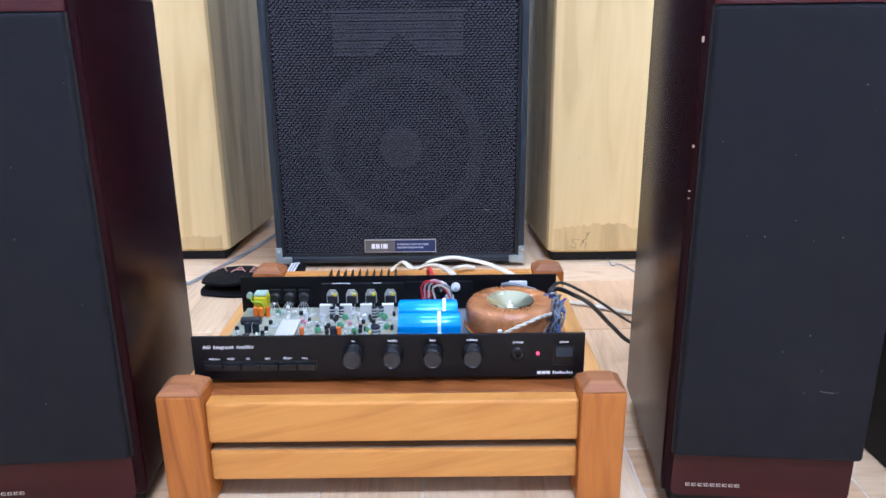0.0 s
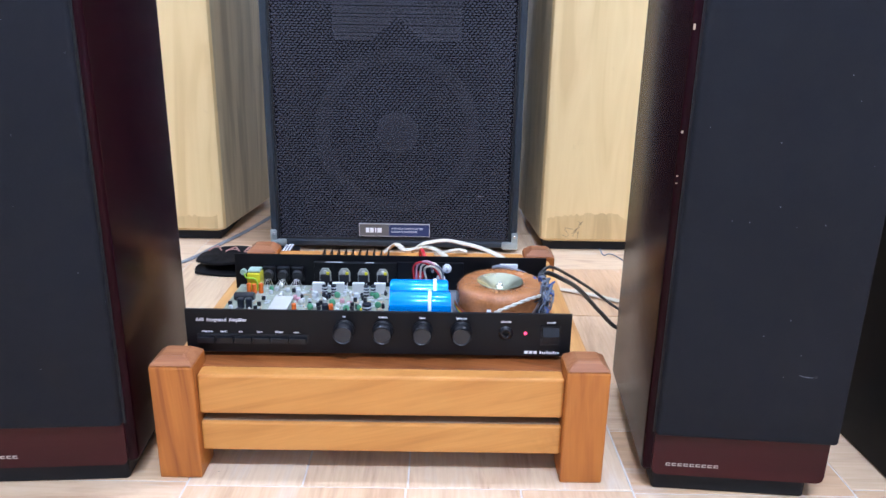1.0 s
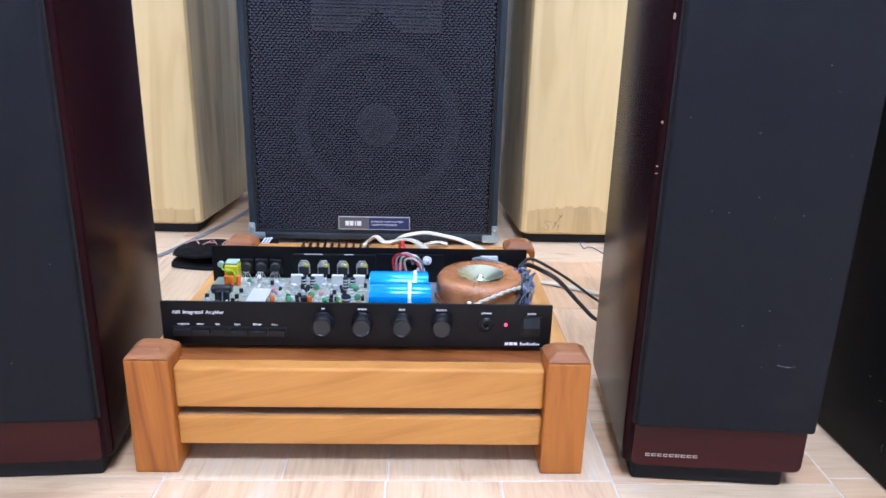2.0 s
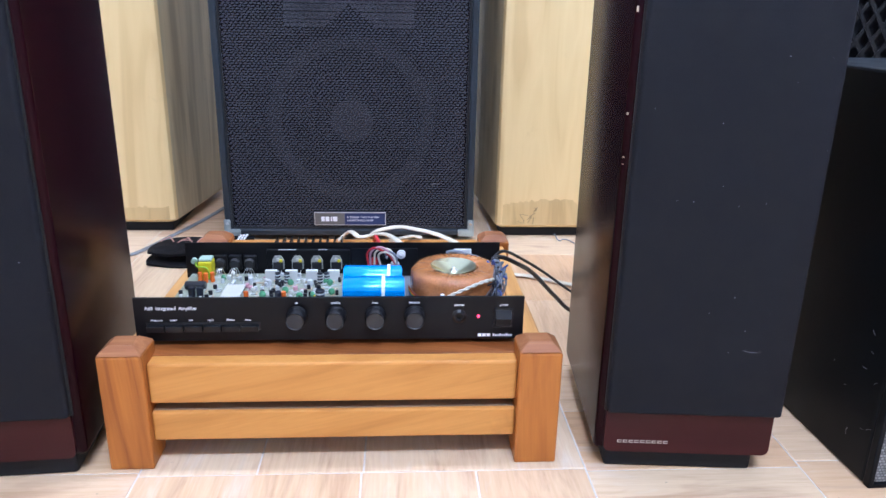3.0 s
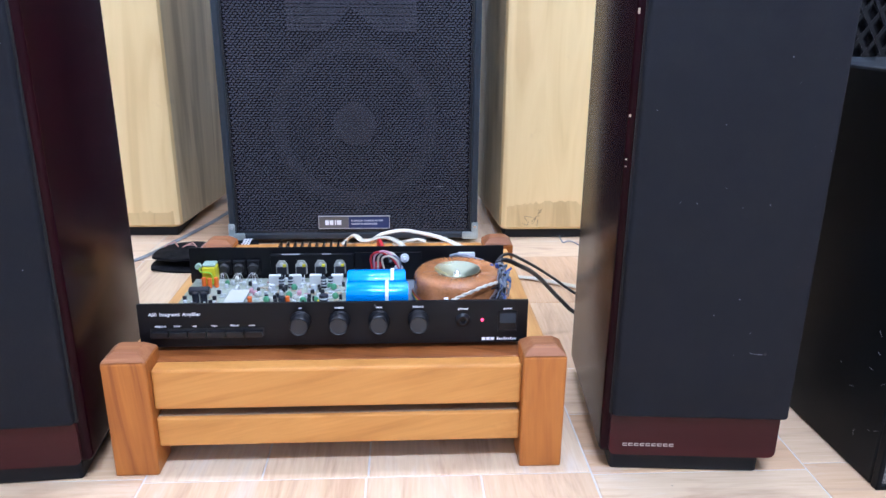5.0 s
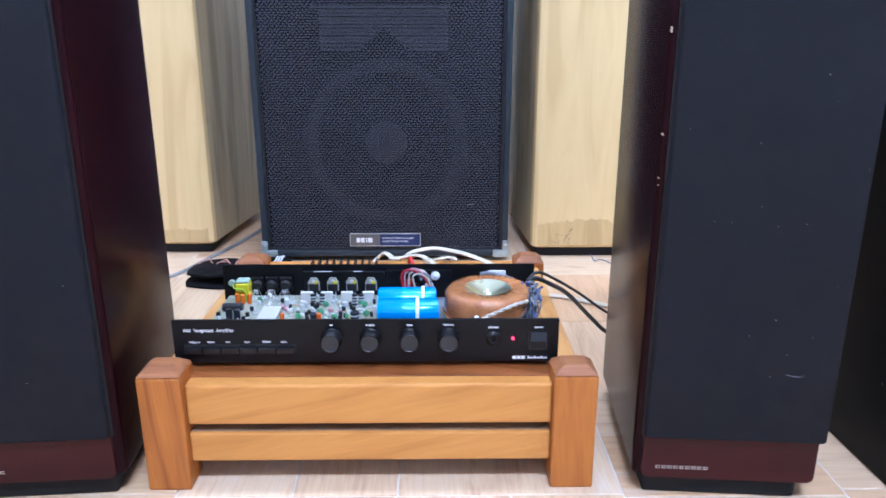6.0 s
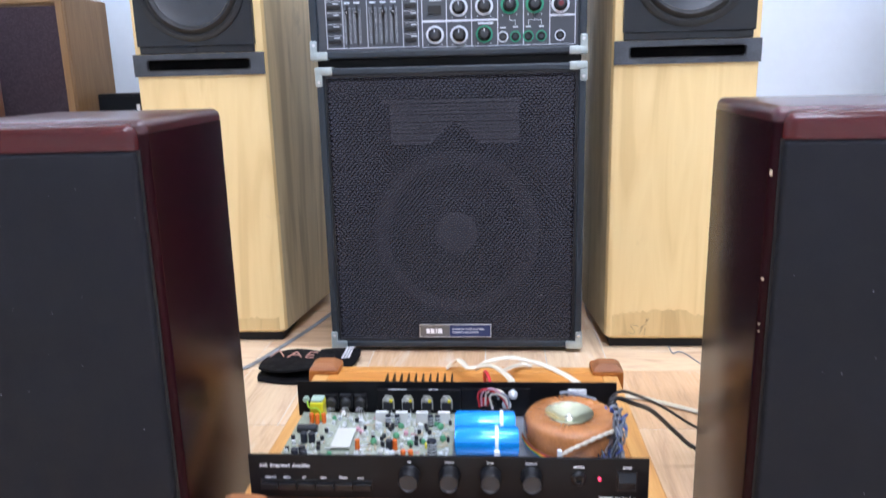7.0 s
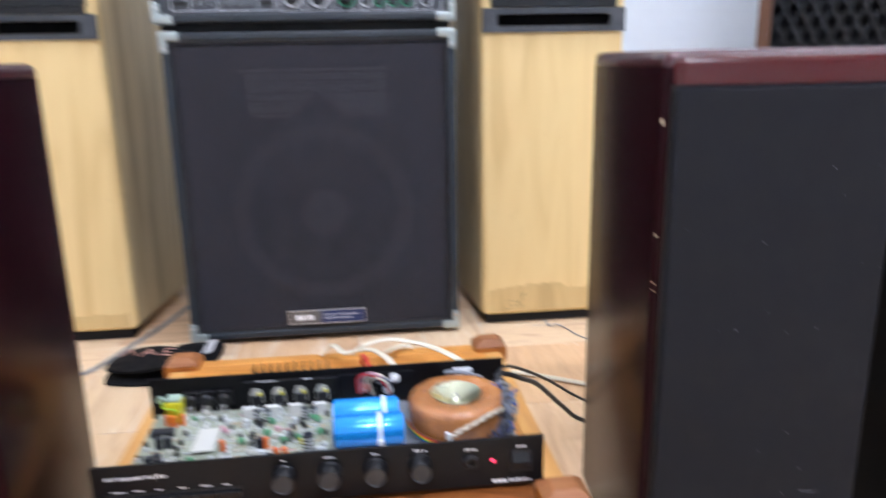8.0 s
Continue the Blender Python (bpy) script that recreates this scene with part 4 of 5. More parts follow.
# ---- mahogany loudspeakers ----
def mahogany_speaker(m, label, w, inner):
    """Origin at the floor, at the middle of the front's foot; inner: the side (-1, 1) with the broad bare edge."""
    d, z0, z1 = 0.238, 0.0235, 0.5455
    sp = thing("mahogany_speaker", m, label, "speaker", "dark mahogany loudspeakers")

    def across(from_inner, from_outer):
        """The bounds in x of a board set in from the inner and the outer edge."""
        return sorted((inner * (w - from_inner), -inner * (w - from_outer)))

    upright = lambda e: abs(e.verts[0].co.z - e.verts[1].co.z) > 0.01
    part("plinth", slab(*across(0.013, 0.017), 0.006, d - 0.02, 0, z0, 0.004), M_PLINTH, sp, "recessed black plinth")
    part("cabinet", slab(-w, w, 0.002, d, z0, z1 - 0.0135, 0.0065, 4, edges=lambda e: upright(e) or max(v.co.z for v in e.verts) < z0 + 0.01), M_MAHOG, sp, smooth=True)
    lid = slab(-w, w, 0.002, d, z1 - 0.0130, z1, 0.0085, 4, edges=lambda e: min(v.co.z for v in e.verts) > z1 - 0.002 or upright(e))
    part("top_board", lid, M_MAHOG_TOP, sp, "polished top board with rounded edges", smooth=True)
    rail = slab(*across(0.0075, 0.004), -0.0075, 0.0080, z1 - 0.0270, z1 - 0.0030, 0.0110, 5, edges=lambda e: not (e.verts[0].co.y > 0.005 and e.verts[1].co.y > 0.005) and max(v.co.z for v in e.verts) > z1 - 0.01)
    part("top_rail", rail, M_MAHOG_LIT, sp, "reddish rounded rail above the grille", smooth=True)
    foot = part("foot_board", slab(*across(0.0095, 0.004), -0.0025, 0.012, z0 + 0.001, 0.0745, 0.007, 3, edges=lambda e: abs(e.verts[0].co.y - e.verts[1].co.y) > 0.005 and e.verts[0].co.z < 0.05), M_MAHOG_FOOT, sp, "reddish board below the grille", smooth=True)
    for n in range(9):
        x = -w + 0.0240 + n * 0.0063
        mark = slab(x, x + 0.0048, -0.0031, -0.0023, 0.0362, 0.0369)
        slab(x, x + 0.0048, -0.0031, -0.0023, 0.0387, 0.0394, bm=mark)
        slab(x, x + 0.0010, -0.0031, -0.0023, 0.0369, 0.0387, bm=mark)
        part("maker_mark", mark, M_SILVER, foot, "small silver mark")
    lo, hi = across(0.0088, -0.0005)
    part("grille", slab(lo, hi, -0.0105, 0.0015, 0.0755, z1 - 0.0285, 0.004, 3), M_FOAM, sp, "black cloth grille with pale specks", smooth=True)
    # black slab that draws the shadow in the gap round the grille
    part("shadow_gap", slab(*across(0.0074, 0.001), -0.0004, 0.0019, 0.0745, z1 - 0.0275), M_RUBBER, sp)
    return sp


RIGHT = pose(0.3870, -0.0760, 0, 0, 0, -4.8)
LEFT = pose(-0.3595, -0.0720, 0, 0, 0.1, 4.2)
right_speaker = mahogany_speaker(RIGHT, "dark mahogany loudspeaker with scuffed black cloth grille", 0.0970, -1)
left_speaker = mahogany_speaker(LEFT, "dark mahogany loudspeaker with black cloth grille", 0.1010, 1)
# chipped veneer along the corner, and lint on the cloth
rng = random.Random(3)
for z, s in ((0.489, 2.4), (0.394, 1.1), (0.352, 0.6), (0.345, 0.4)):
    part("chip", slab(-0.0958, -0.0938, 0.0030, 0.0046, z - 0.0011 * s, z + 0.0011 * s, 0.0004), M_BEIGE, right_speaker, "pale chipped edge")
grilles = [o for o in bpy.data.objects if o.name.split(".")[0] == "grille"]
for g in grilles:
    for n in range(18):
        x, z = rng.uniform(-0.085, 0.094), rng.uniform(0.09, 0.5)
        s = rng.choice((0.0002, 0.0003, 0.0005))
        part("lint", slab(x, x + s * rng.uniform(1, 2.5), -0.0109, -0.0104, z, z + s * 1.4), M_CABLE_G, g)
part("lint", tube([(0.045, -0.0108, 0.155), (0.052, -0.0110, 0.1535), (0.059, -0.0108, 0.1532)], 0.0003, 5, 4), M_CABLE_G, grilles[0])
part("tear", rod(0.0016, 0.0006, 10, front(0.0615, -0.0104, 0.1538)), M_RUBBER, grilles[0])


# ---- tall birch loudspeakers ----
def stadium(hx, hz, r, steps=8):
    """A rectangle's outline with rounded corners."""
    pts = []
    for cx, cz, a0 in ((hx - r, hz - r, 0), (r - hx, hz - r, 90), (r - hx, r - hz, 180), (hx - r, r - hz, 270)):
        for k in range(steps + 1):
            a = math.radians(a0 + 90 * k / steps)
            pts.append((cx + r * math.cos(a), cz + r * math.sin(a)))
    return pts


def slot_plate(hw, z0, z1, sx, sz, r, y0, y1):
    """A plate in the x-z plane with a round-ended slot through it."""
    bm = bmesh.new()
    mid, hh = (z0 + z1) / 2, (z1 - z0) / 2
    inner = stadium(sx, sz, r)
    outer = [(max(-hw, min(hw, x * hw / (sx - r * 0.3))), max(-hh, min(hh, z * hh / (sz - r * 0.3)))) for x, z in inner]
    loops = [[bm.verts.new((x, y, mid + z)) for x, z in pts] for pts, y in ((inner, y1), (inner, y0), (outer, y0), (outer, y1))]
    for a, b in zip(loops, loops[1:]):
        for k in range(len(inner)):
            j = (k + 1) % len(inner)
            bm.faces.new((a[k], a[j], b[j], b[k]))
    bmesh.ops.remove_doubles(bm, verts=bm.verts, dist=1e-6)
    bmesh.ops.recalc_face_normals(bm, faces=bm.faces)
    return bm


def slot_rim(sx, sz, r, mid, y):
    """A thin raised lip round a slot."""
    bm = bmesh.new()
    loops = [[bm.verts.new((x * k, yy, mid + z * k2)) for x, z in stadium(sx, sz, r)] for k, k2, yy in ((0.985, 0.90, y + 0.002), (0.985, 0.90, y - 0.0008), (1.0, 1.0, y - 0.0012), (1.012, 1.10, y - 0.0002))]
    for a, b in zip(loops, loops[1:]):
        for k in range(len(a)):
            j = (k + 1) % len(a)
            bm.faces.new((a[k], a[j], b[j], b[k]))
    bmesh.ops.recalc_face_normals(bm, faces=bm.faces)
    return bm


def birch_speaker(name_label, x0, x1, y, back, inner_shift, outer_shift, group):
    """x0..x1 is the front's width; the sides run back to y + back, shifted."""
    sp = thing("tower_speaker", pose((x0 + x1) / 2, y, 0), name_label, "speaker", group)
    h, half, z0 = 1.12, (x1 - x0) / 2, 0.0215
    bm = bmesh.new()
    loop = [(-half, 0.014), (-half + 0.0042, 0.0042), (-half + 0.014, 0), (half - 0.014, 0), (half - 0.0042, 0.0042), (half, 0.014), (half + inner_shift, back), (-half + outer_shift, back)]
    rows = []
    for z, inset in ((z0, 0.006), (z0 + 0.006, 0), (h - 0.006, 0), (h, 0.006)):
        rows.append([bm.verts.new((x - math.copysign(inset, x), yy + (inset if yy < 0.1 else -inset), z)) for x, yy in loop])
    for a, b in zip(rows, rows[1:]):
        for k in range(8):
            bm.faces.new((a[k], a[(k + 1) % 8], b[(k + 1) % 8], b[k]))
    bm.faces.new(rows[0][::-1])
    bm.faces.new(rows[-1])
    bmesh.ops.recalc_face_normals(bm, faces=bm.faces)
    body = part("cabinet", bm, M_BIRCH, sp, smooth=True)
    # side faces take the greyer birch that carries their shade
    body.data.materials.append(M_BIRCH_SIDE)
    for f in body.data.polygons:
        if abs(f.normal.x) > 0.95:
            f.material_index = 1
    part("plinth", slab(-half + 0.012, half - 0.012, 0.012, back - 0.02, 0, z0 + 0.001, 0.003), M_PLINTH, sp, "black plinth")
    # old water stain with a ragged upper edge
    rng = random.Random(int(half * 1e4) + len(name_label))
    tide, steps, height = bmesh.new(), 40, 0.050
    lower, upper = [], []
    for n in range(steps + 1):
        x = -half + 0.0145 + (2 * half - 0.029) * n / steps
        height = min(0.066, max(0.034, height + rng.uniform(-0.006, 0.006)))
        lower.append(tide.verts.new((x, -0.0003, z0 + 0.0065)))
        upper.append(tide.verts.new((x, -0.0003, z0 + height)))
    for n in range(steps):
        tide.faces.new((lower[n], lower[n + 1], upper[n + 1], upper[n]))
    part("water_stain", tide, M_TIDE, body, "darker stained veneer near the floor")
    # port strip with its slot
    ys = -0.0065
    strip = slot_plate(half - 0.0025, 0.5895, 0.634, half - 0.032, 0.0100, 0.0058, ys, 0.0005)
    part("port_strip", strip, M_SLATE, sp, "speckled dark strip with a reflex slot")
    part("slot_rim", slot_rim(half - 0.0310, 0.0110, 0.0066, 0.61175, ys), M_FRAME, sp, smooth=True)
    # near-black sheet in place of a hole: the slot's inner darkness is its colour
    part("port_hollow", slab(-half + 0.030, half - 0.030, -0.0008, 0.0004, 0.6005, 0.6230), M_VOID, sp)
    part("screw", rod(0.003, 0.002, 12, front(0, -0.010, 0.6405)), M_KNOB, sp, smooth=True)
    part("lower_lip", slab(-half + 0.020, half - 0.020, -0.008, 0.0004, 0.6345, 0.6500, 0.002), M_FRAME, sp)
    # woofer in a square frame
    cz, hw = 0.771, half - 0.018
    plate = bmesh.new()
    lowz, topz = 0.1215, 0.119
    angles = [2 * math.pi * k / 64 for k in range(64)]
    angles += [math.atan2(topz, hw), math.pi - math.atan2(topz, hw), math.pi + math.atan2(lowz, hw), 2 * math.pi - math.atan2(lowz, hw)]
    angles.sort()
    ringv, out = [], []
    for a in angles:
        c, s = math.cos(a), math.sin(a)
        ringv.append(plate.verts.new((0.113 * c, -0.0125, cz + 0.113 * s)))
        t = min(hw / abs(c) if abs(c) > 1e-6 else 9, (lowz if s < 0 else topz) / abs(s) if abs(s) > 1e-6 else 9)
        out.append(plate.verts.new((c * t, -0.0125, cz + s * t)))
    backv = [plate.verts.new((v.co.x, 0.0004, v.co.z)) for v in out]
    for k in range(len(angles)):
        j = (k + 1) % len(angles)
        plate.faces.new((ringv[k], ringv[j], out[j], out[k]))
        plate.faces.new((out[k], out[j], backv[j], backv[k]))
    bmesh.ops.recalc_face_normals(plate, faces=plate.faces)
    part("woofer_frame", plate, M_FRAME, sp, "square black woofer frame")
    woofer = part("woofer", lathe([(0.1135, -0.0122 + 0.0122), (0.1135, 0.0155), (0.1105, 0.0175), (0.103, 0.0175), (0.101, 0.0140), (0.0985, 0.0135), (0.0960, 0.0175), (0.0905, 0.0195), (0.0855, 0.0165), (0.0835, 0.0110)], 72, front(0, -0.0003, cz)), M_RUBBER, sp, "rubber-edged woofer", smooth=True)
    part("cone", lathe([(0.0835, 0.0115), (0.0820, 0.0105), (0.060, 0.0062), (0.034, 0.0012), (0.031, 0.0010), (0.029, 0.0050), (0.020, 0.0120), (0.010, 0.0150), (0, 0.0158)], 72, front(0, -0.0004, cz)), M_CONE, woofer, smooth=True)
    for k in range(8):
        a = math.radians(22.5 + 45 * k)
        part("screw", rod(0.0027, 0.0012, 10, front(0.107 * math.cos(a), -0.0178, cz + 0.107 * math.sin(a))), M_FRAME, woofer, smooth=True)
    return sp


birch_speaker("tall pale birch tower loudspeaker with dark woofer and port strip", -0.6965, -0.4145, 0.826, 0.36, 0.040, 0.040, "birch tower loudspeakers")
right_tower = birch_speaker("tall pale birch tower loudspeaker, stained near the floor", 0.2875, 0.5715, 0.789, 0.36, -0.024, -0.024, "birch tower loudspeakers")


rng = random.Random(4)
for n in range(7):
    x, z = -0.072 + rng.uniform(-0.014, 0.016), 0.058 + rng.uniform(-0.022, 0.018)
    part("ink_scrawl", tube([(x, -0.0002, z), (x + rng.uniform(-0.012, 0.012), -0.0003, z + rng.uniform(-0.012, 0.014)), (x + rng.uniform(-0.016, 0.016), -0.0002, z + rng.uniform(-0.016, 0.016))], 0.0006, 4, 4), M_SCRAWL, right_tower, "faint brown scrawl")


# ---- black guitar-style cabinet and the mixer head on it ----
def corner_guard(parent, x, z, sx, sz):
    """A bent metal guard on a front corner; sx, sz: towards the middle."""
    bm = slab(min(x - sx * 0.002, x + sx * 0.033), max(x - sx * 0.002, x + sx * 0.033), -0.0025, 0.032, min(z - sz * 0.002, z + sz * 0.0145), max(z - sz * 0.002, z + sz * 0.0145), 0.003)
    slab(min(x - sx * 0.0018, x + sx * 0.0125), max(x - sx * 0.0018, x + sx * 0.0125), -0.0022, 0.0315, min(z - sz * 0.0018, z + sz * 0.036), max(z - sz * 0.0018, z + sz * 0.036), 0.003, bm=bm)
    g = part("corner_guard", bm, M_CHROME, parent, "worn metal corner guard", smooth=True)
    part("screw", rod(0.0032, 0.0016, 12, front(x + sx * 0.006, -0.0020, z + sz * 0.027)), M_LEAD, g, smooth=True)


def grille_cabinet():
    rng = random.Random(6)
    cab = thing("speaker_cabinet", pose(-0.0305, 0.762, 0), "black vinyl speaker cabinet with woven grille and metal corners", "speaker")
    w, h = 0.2655, 0.597
    case = frame_ring(-w, w, 0.0115, h, 0.0150, 0, 0.30, 0.004)
    part("back_panel", slab(-w + 0.0152, w - 0.0152, 0.285, 0.295, 0.0268, h - 0.0152), M_VINYL, cab)
    part("case", case, M_VINYL, cab)
    part("baffle", slab(-w + 0.0152, w - 0.0152, 0.030, 0.044, 0.0268, h - 0.0152), M_BAFFLE, cab)
    # horn slats and cone seen dimly behind the cloth
    driver = part("driver", lathe([(0.172, 0.000), (0.172, 0.008), (0.163, 0.009), (0.158, 0.005), (0.150, 0.003), (0.145, 0.000)], 72, front(0.006, 0.0299, 0.255)), M_DRIVER, cab, smooth=True)
    part("cone", lathe([(0.145, 0.0008), (0.09, 0.0006), (0.048, 0.0005), (0.0, 0.0004)], 64, front(0.006, 0.0299, 0.255)), M_BAFFLE, driver, smooth=True)
    part("dust_cap", lathe([(0.044, 0.0012), (0.034, 0.007), (0.018, 0.011), (0, 0.012)], 48, front(0.006, 0.0299, 0.255)), M_DUSTCAP, driver, smooth=True)
    horn = part("horn", slab(-0.14, 0.14, 0.0265, 0.0299, 0.525, 0.53), M_HORN, cab)
    for n in range(11):
        z = 0.443 + n * 0.0074
        inner = 0.048 - 0.0085 * n
        if inner < 0.004:
            part("slat", slab(-0.124, 0.136, 0.0250, 0.0299, z, z + 0.0052), M_HORN, horn)
            continue
        for s in (-1, 1):
            x0, x1 = sorted((0.006 + s * inner, 0.006 + s * 0.130))
            part("slat", slab(x0, x1, 0.0250, 0.0299, z, z + 0.0052), M_HORN, horn)
    part("grille", slab(-w + 0.0156, w - 0.0156, 0.0035, 0.0060, 0.0270, h - 0.0156), M_WEAVE, cab, "black woven grille cloth")
    # raised stitches of the cloth
    sv, sf = [], []
    px, pz = 0.0088, 0.0052
    for r in range(int((h - 0.052) / pz)):
        for c in range(int((2 * w - 0.046) / px)):
            x = -w + 0.0250 + c * px + (px / 2 if r % 2 else 0) + rng.uniform(-0.0002, 0.0002)
            z = 0.0325 + r * pz + rng.uniform(-0.0002, 0.0002)
            out = 0.0033 - 0.0005 * rng.uniform(0.75, 1.25)
            k = len(sv)
            sv += [(x - 0.0041, 0.0034, z - 0.0003), (x, 0.0034, z - 0.0023), (x + 0.0041, 0.0034, z + 0.0003), (x, 0.0034, z + 0.0023), (x - 0.0014, out, z + 0.0003), (x + 0.0014, out, z + 0.0006)]
            sf += [(k, k + 1, k + 5, k + 4), (k + 1, k + 2, k + 5), (k + 2, k + 3, k + 4, k + 5), (k + 3, k, k + 4)]
    stitches = bpy.data.meshes.new("stitches")
    stitches.from_pydata(sv, [], sf)
    stitches.materials.append(M_STITCH)
    stitch_ob = new("stitches", stitches)
    stitch_ob.parent = cab
    stitch_ob["kind"] = "stuff"
    part("grille_frame", frame_ring(-w + 0.0153, w - 0.0153, 0.0267, h - 0.0153, 0.004, 0.0030, 0.012, 0.0012), M_RUBBER, cab)
    for x, sx in ((-w, 1), (w, -1)):
        for z, sz in ((0.0115, 1), (h, -1)):
            corner_guard(cab, x, z, sx, sz)
    for x in (-0.2, 0.2):
        for y in (0.05, 0.25):
            part("foot", rod(0.015, 0.0118, 16, pose(x, y, 0)), M_RUBBER, cab, smooth=True)
    badge = part("badge", slab(-0.0745, -0.0115, -0.0010, 0.0034, 0.0365, 0.0625, 0.0006), M_BADGE, cab, "grey and blue metal badge")
    part("badge_field", slab(-0.0113, 0.0755, -0.0010, 0.0034, 0.0365, 0.0625, 0.0006), M_NAVY, badge)
    part("badge_rim", frame_ring(-0.0755, 0.0765, 0.0355, 0.0635, 0.0012, -0.0016, 0.0034, 0.0003), M_SILVER, badge)
    for n, x in enumerate((-0.0610, -0.0520, -0.0410, -0.0365)):
        wide = (0.0075, 0.0082, 0.0026, 0.0095)[n]
        part("maker_mark", slab(x, x + wide, -0.0014, -0.0006, 0.0440, 0.0545), M_WHITEINK, badge)
    lettering("caption", "8 TRACK TAPE PLAYER/", 0.0036, front(-0.0060, -0.00115, 0.0515), M_PANELLINE, badge, 0.068)
    lettering("caption", "CASSETTE RECORDER", 0.0036, front(-0.0060, -0.00115, 0.0445), M_PANELLINE, badge, 0.056)
    part("lint", tube([(0.176, 0.0030, 0.125), (0.181, 0.0024, 0.1275), (0.186, 0.0030, 0.1255), (0.190, 0.0028, 0.127)], 0.0005, 5, 4), M_DRIVER, cab)
    return cab


grille_cabinet()


def dial(parent, x, z, ring_mat, r=0.0135, ring=0.0185, cap=M_KNOB):
    k = part("knob", lathe([(0, 0.017), (r * 0.70, 0.017), (r * 0.78, 0.0155), (r * 0.82, 0.005), (r, 0.004), (r, 0)], 28, front(x, 0.0085, z)), cap, parent, smooth=True)
    part("pointer", slab(x - 0.0007, x + 0.0007, -0.0096, -0.0080, z + r * 0.30, z + r * 0.74), M_PANELLINE, k)
    part("knob_face", lathe([(0, 0.0182), (r * 0.30, 0.0180), (r * 0.58, 0.0172), (r * 0.60, 0.0168)], 20, front(x, 0.0085, z)), M_CONE, k, smooth=True)
    part("scale_ring", lathe([(ring * 0.74, 0), (ring * 0.74, 0.0006), (ring, 0.0006), (ring, 0)], 36, front(x, 0.0088, z)), ring_mat, k)
    for s in (-1, 1):
        part("scale_mark", slab(x + s * ring * 0.75 - 0.001, x + s * ring * 0.75 + 0.001, 0.0080, 0.0088, z - ring * 1.12, z - ring * 1.12 + 0.002), M_PANELLINE, k)


def mixer_head():
    hd = thing("mixer_amplifier", pose(-0.0345, 0.764, 0.6135), "black mixer amplifier with knobs, sliders and cassette deck panel", "amplifier")
    w, h = 0.2690, 0.262
    # local z = height - 0.6135
    case = frame_ring(-w, w, 0, h, 0.0150, 0, 0.27, 0.004)
    part("back_panel", slab(-w + 0.0152, w - 0.0152, 0.256, 0.265, 0.0152, h - 0.0152), M_VINYL, hd)
    part("case", case, M_VINYL, hd)
    for x, sx in ((-w, 1), (w, -1)):
        for z, sz in ((0.0, 1), (h, -1)):
            corner_guard(hd, x, z, sx, sz)
    for x in (-0.20, -0.06, 0.09, 0.20):
        part("foot", slab(x - 0.02, x + 0.02, 0.03, 0.22, -0.0165, 0.0005, 0.003), M_RUBBER, hd)
    # dark filler added under the head so that its gap stays black
    part("base_board", slab(-0.262, 0.262, 0.022, 0.25, -0.0163, 0.0003, 0.002), M_PLINTH, hd)
    panel = part("control_panel", slab(-w + 0.0152, w - 0.0152, 0.009, 0.014, 0.0152, 0.1285), M_PANELGREY, hd, "charcoal control panel")
    deck = part("deck_panel", slab(-w + 0.0152, w - 0.0152, 0.006, 0.014, 0.1300, h - 0.0152, 0.001), M_DECK, hd, "silver cassette deck panel")
    # deck: red label, keys
    part("red_label", slab(-0.226, -0.207, 0.0052, 0.0062, 0.1345, 0.151), M_RED, deck)
    part("maker_mark", slab(-0.182, -0.155, 0.0054, 0.0062, 0.1380, 0.1440), M_SILVER, deck)
    for x in (-0.056, -0.022, 0.096, 0.130):
        key = part("key", slab(x - 0.013, x + 0.013, 0.0005, 0.0062, 0.1375, 0.1540, 0.0045, 3), M_CABLE_G, deck, smooth=True)
        part("sign", slab(x - 0.005, x + 0.004, -0.0002, 0.0008, 0.1415, 0.1500), M_PANELLINE, key)
    for x in (0.160, 0.196):
        part("meter", slab(x - 0.012, x + 0.012, 0.0040, 0.0062, 0.1385, 0.155, 0.001), M_PANELLINE, deck)
    part("record_key", slab(0.1735, 0.1835, 0.0020, 0.0062, 0.1390, 0.152, 0.003), M_RED, deck)
    # sliders
    x0, x1 = -0.2375, -0.0555
    box = part("slider_field", frame_ring(x0, x1, 0.0200, 0.1200, 0.0012, 0.0080, 0.0092, 0), M_PANELLINE, panel)
    part("heading_band", slab(x0 + 0.002, x1 - 0.002, 0.0084, 0.0092, 0.1130, 0.1185), M_PANELLINE, box)
    for x in (-0.2040, -0.1560, -0.0860):
        part("divider", slab(x - 0.0006, x + 0.0006, 0.0084, 0.0092, 0.0215, 0.1130), M_PANELLINE, box)
    for x in (-0.1945, -0.1755, -0.1440, -0.1240, -0.1035):
        s = part("slider", slab(x - 0.0018, x + 0.0018, 0.0080, 0.0095, 0.0270, 0.1010), M_RUBBER, box, "slide control")
        part("cap", slab(x - 0.0032, x + 0.0032, -0.002, 0.0078, 0.0840, 0.0920, 0.001), M_KNOB, s)
        part("white_dot", slab(x - 0.001, x + 0.001, -0.0026, -0.0018, 0.0865, 0.0890), M_WHITEINK, s)
        for k in range(26):
            z = 0.0300 + k * 0.0026
            part("tick", slab(x - 0.0082, x - 0.0026, 0.0084, 0.0092, z, z + 0.0007), M_TICK, s)
            part("tick", slab(x + 0.0026, x + 0.0075, 0.0084, 0.0092, z, z + 0.0007), M_TICK, s)
        part("label_bar", slab(x - 0.0060, x + 0.0055, 0.0084, 0.0092, 0.1040, 0.1075), M_PANELLINE, s)
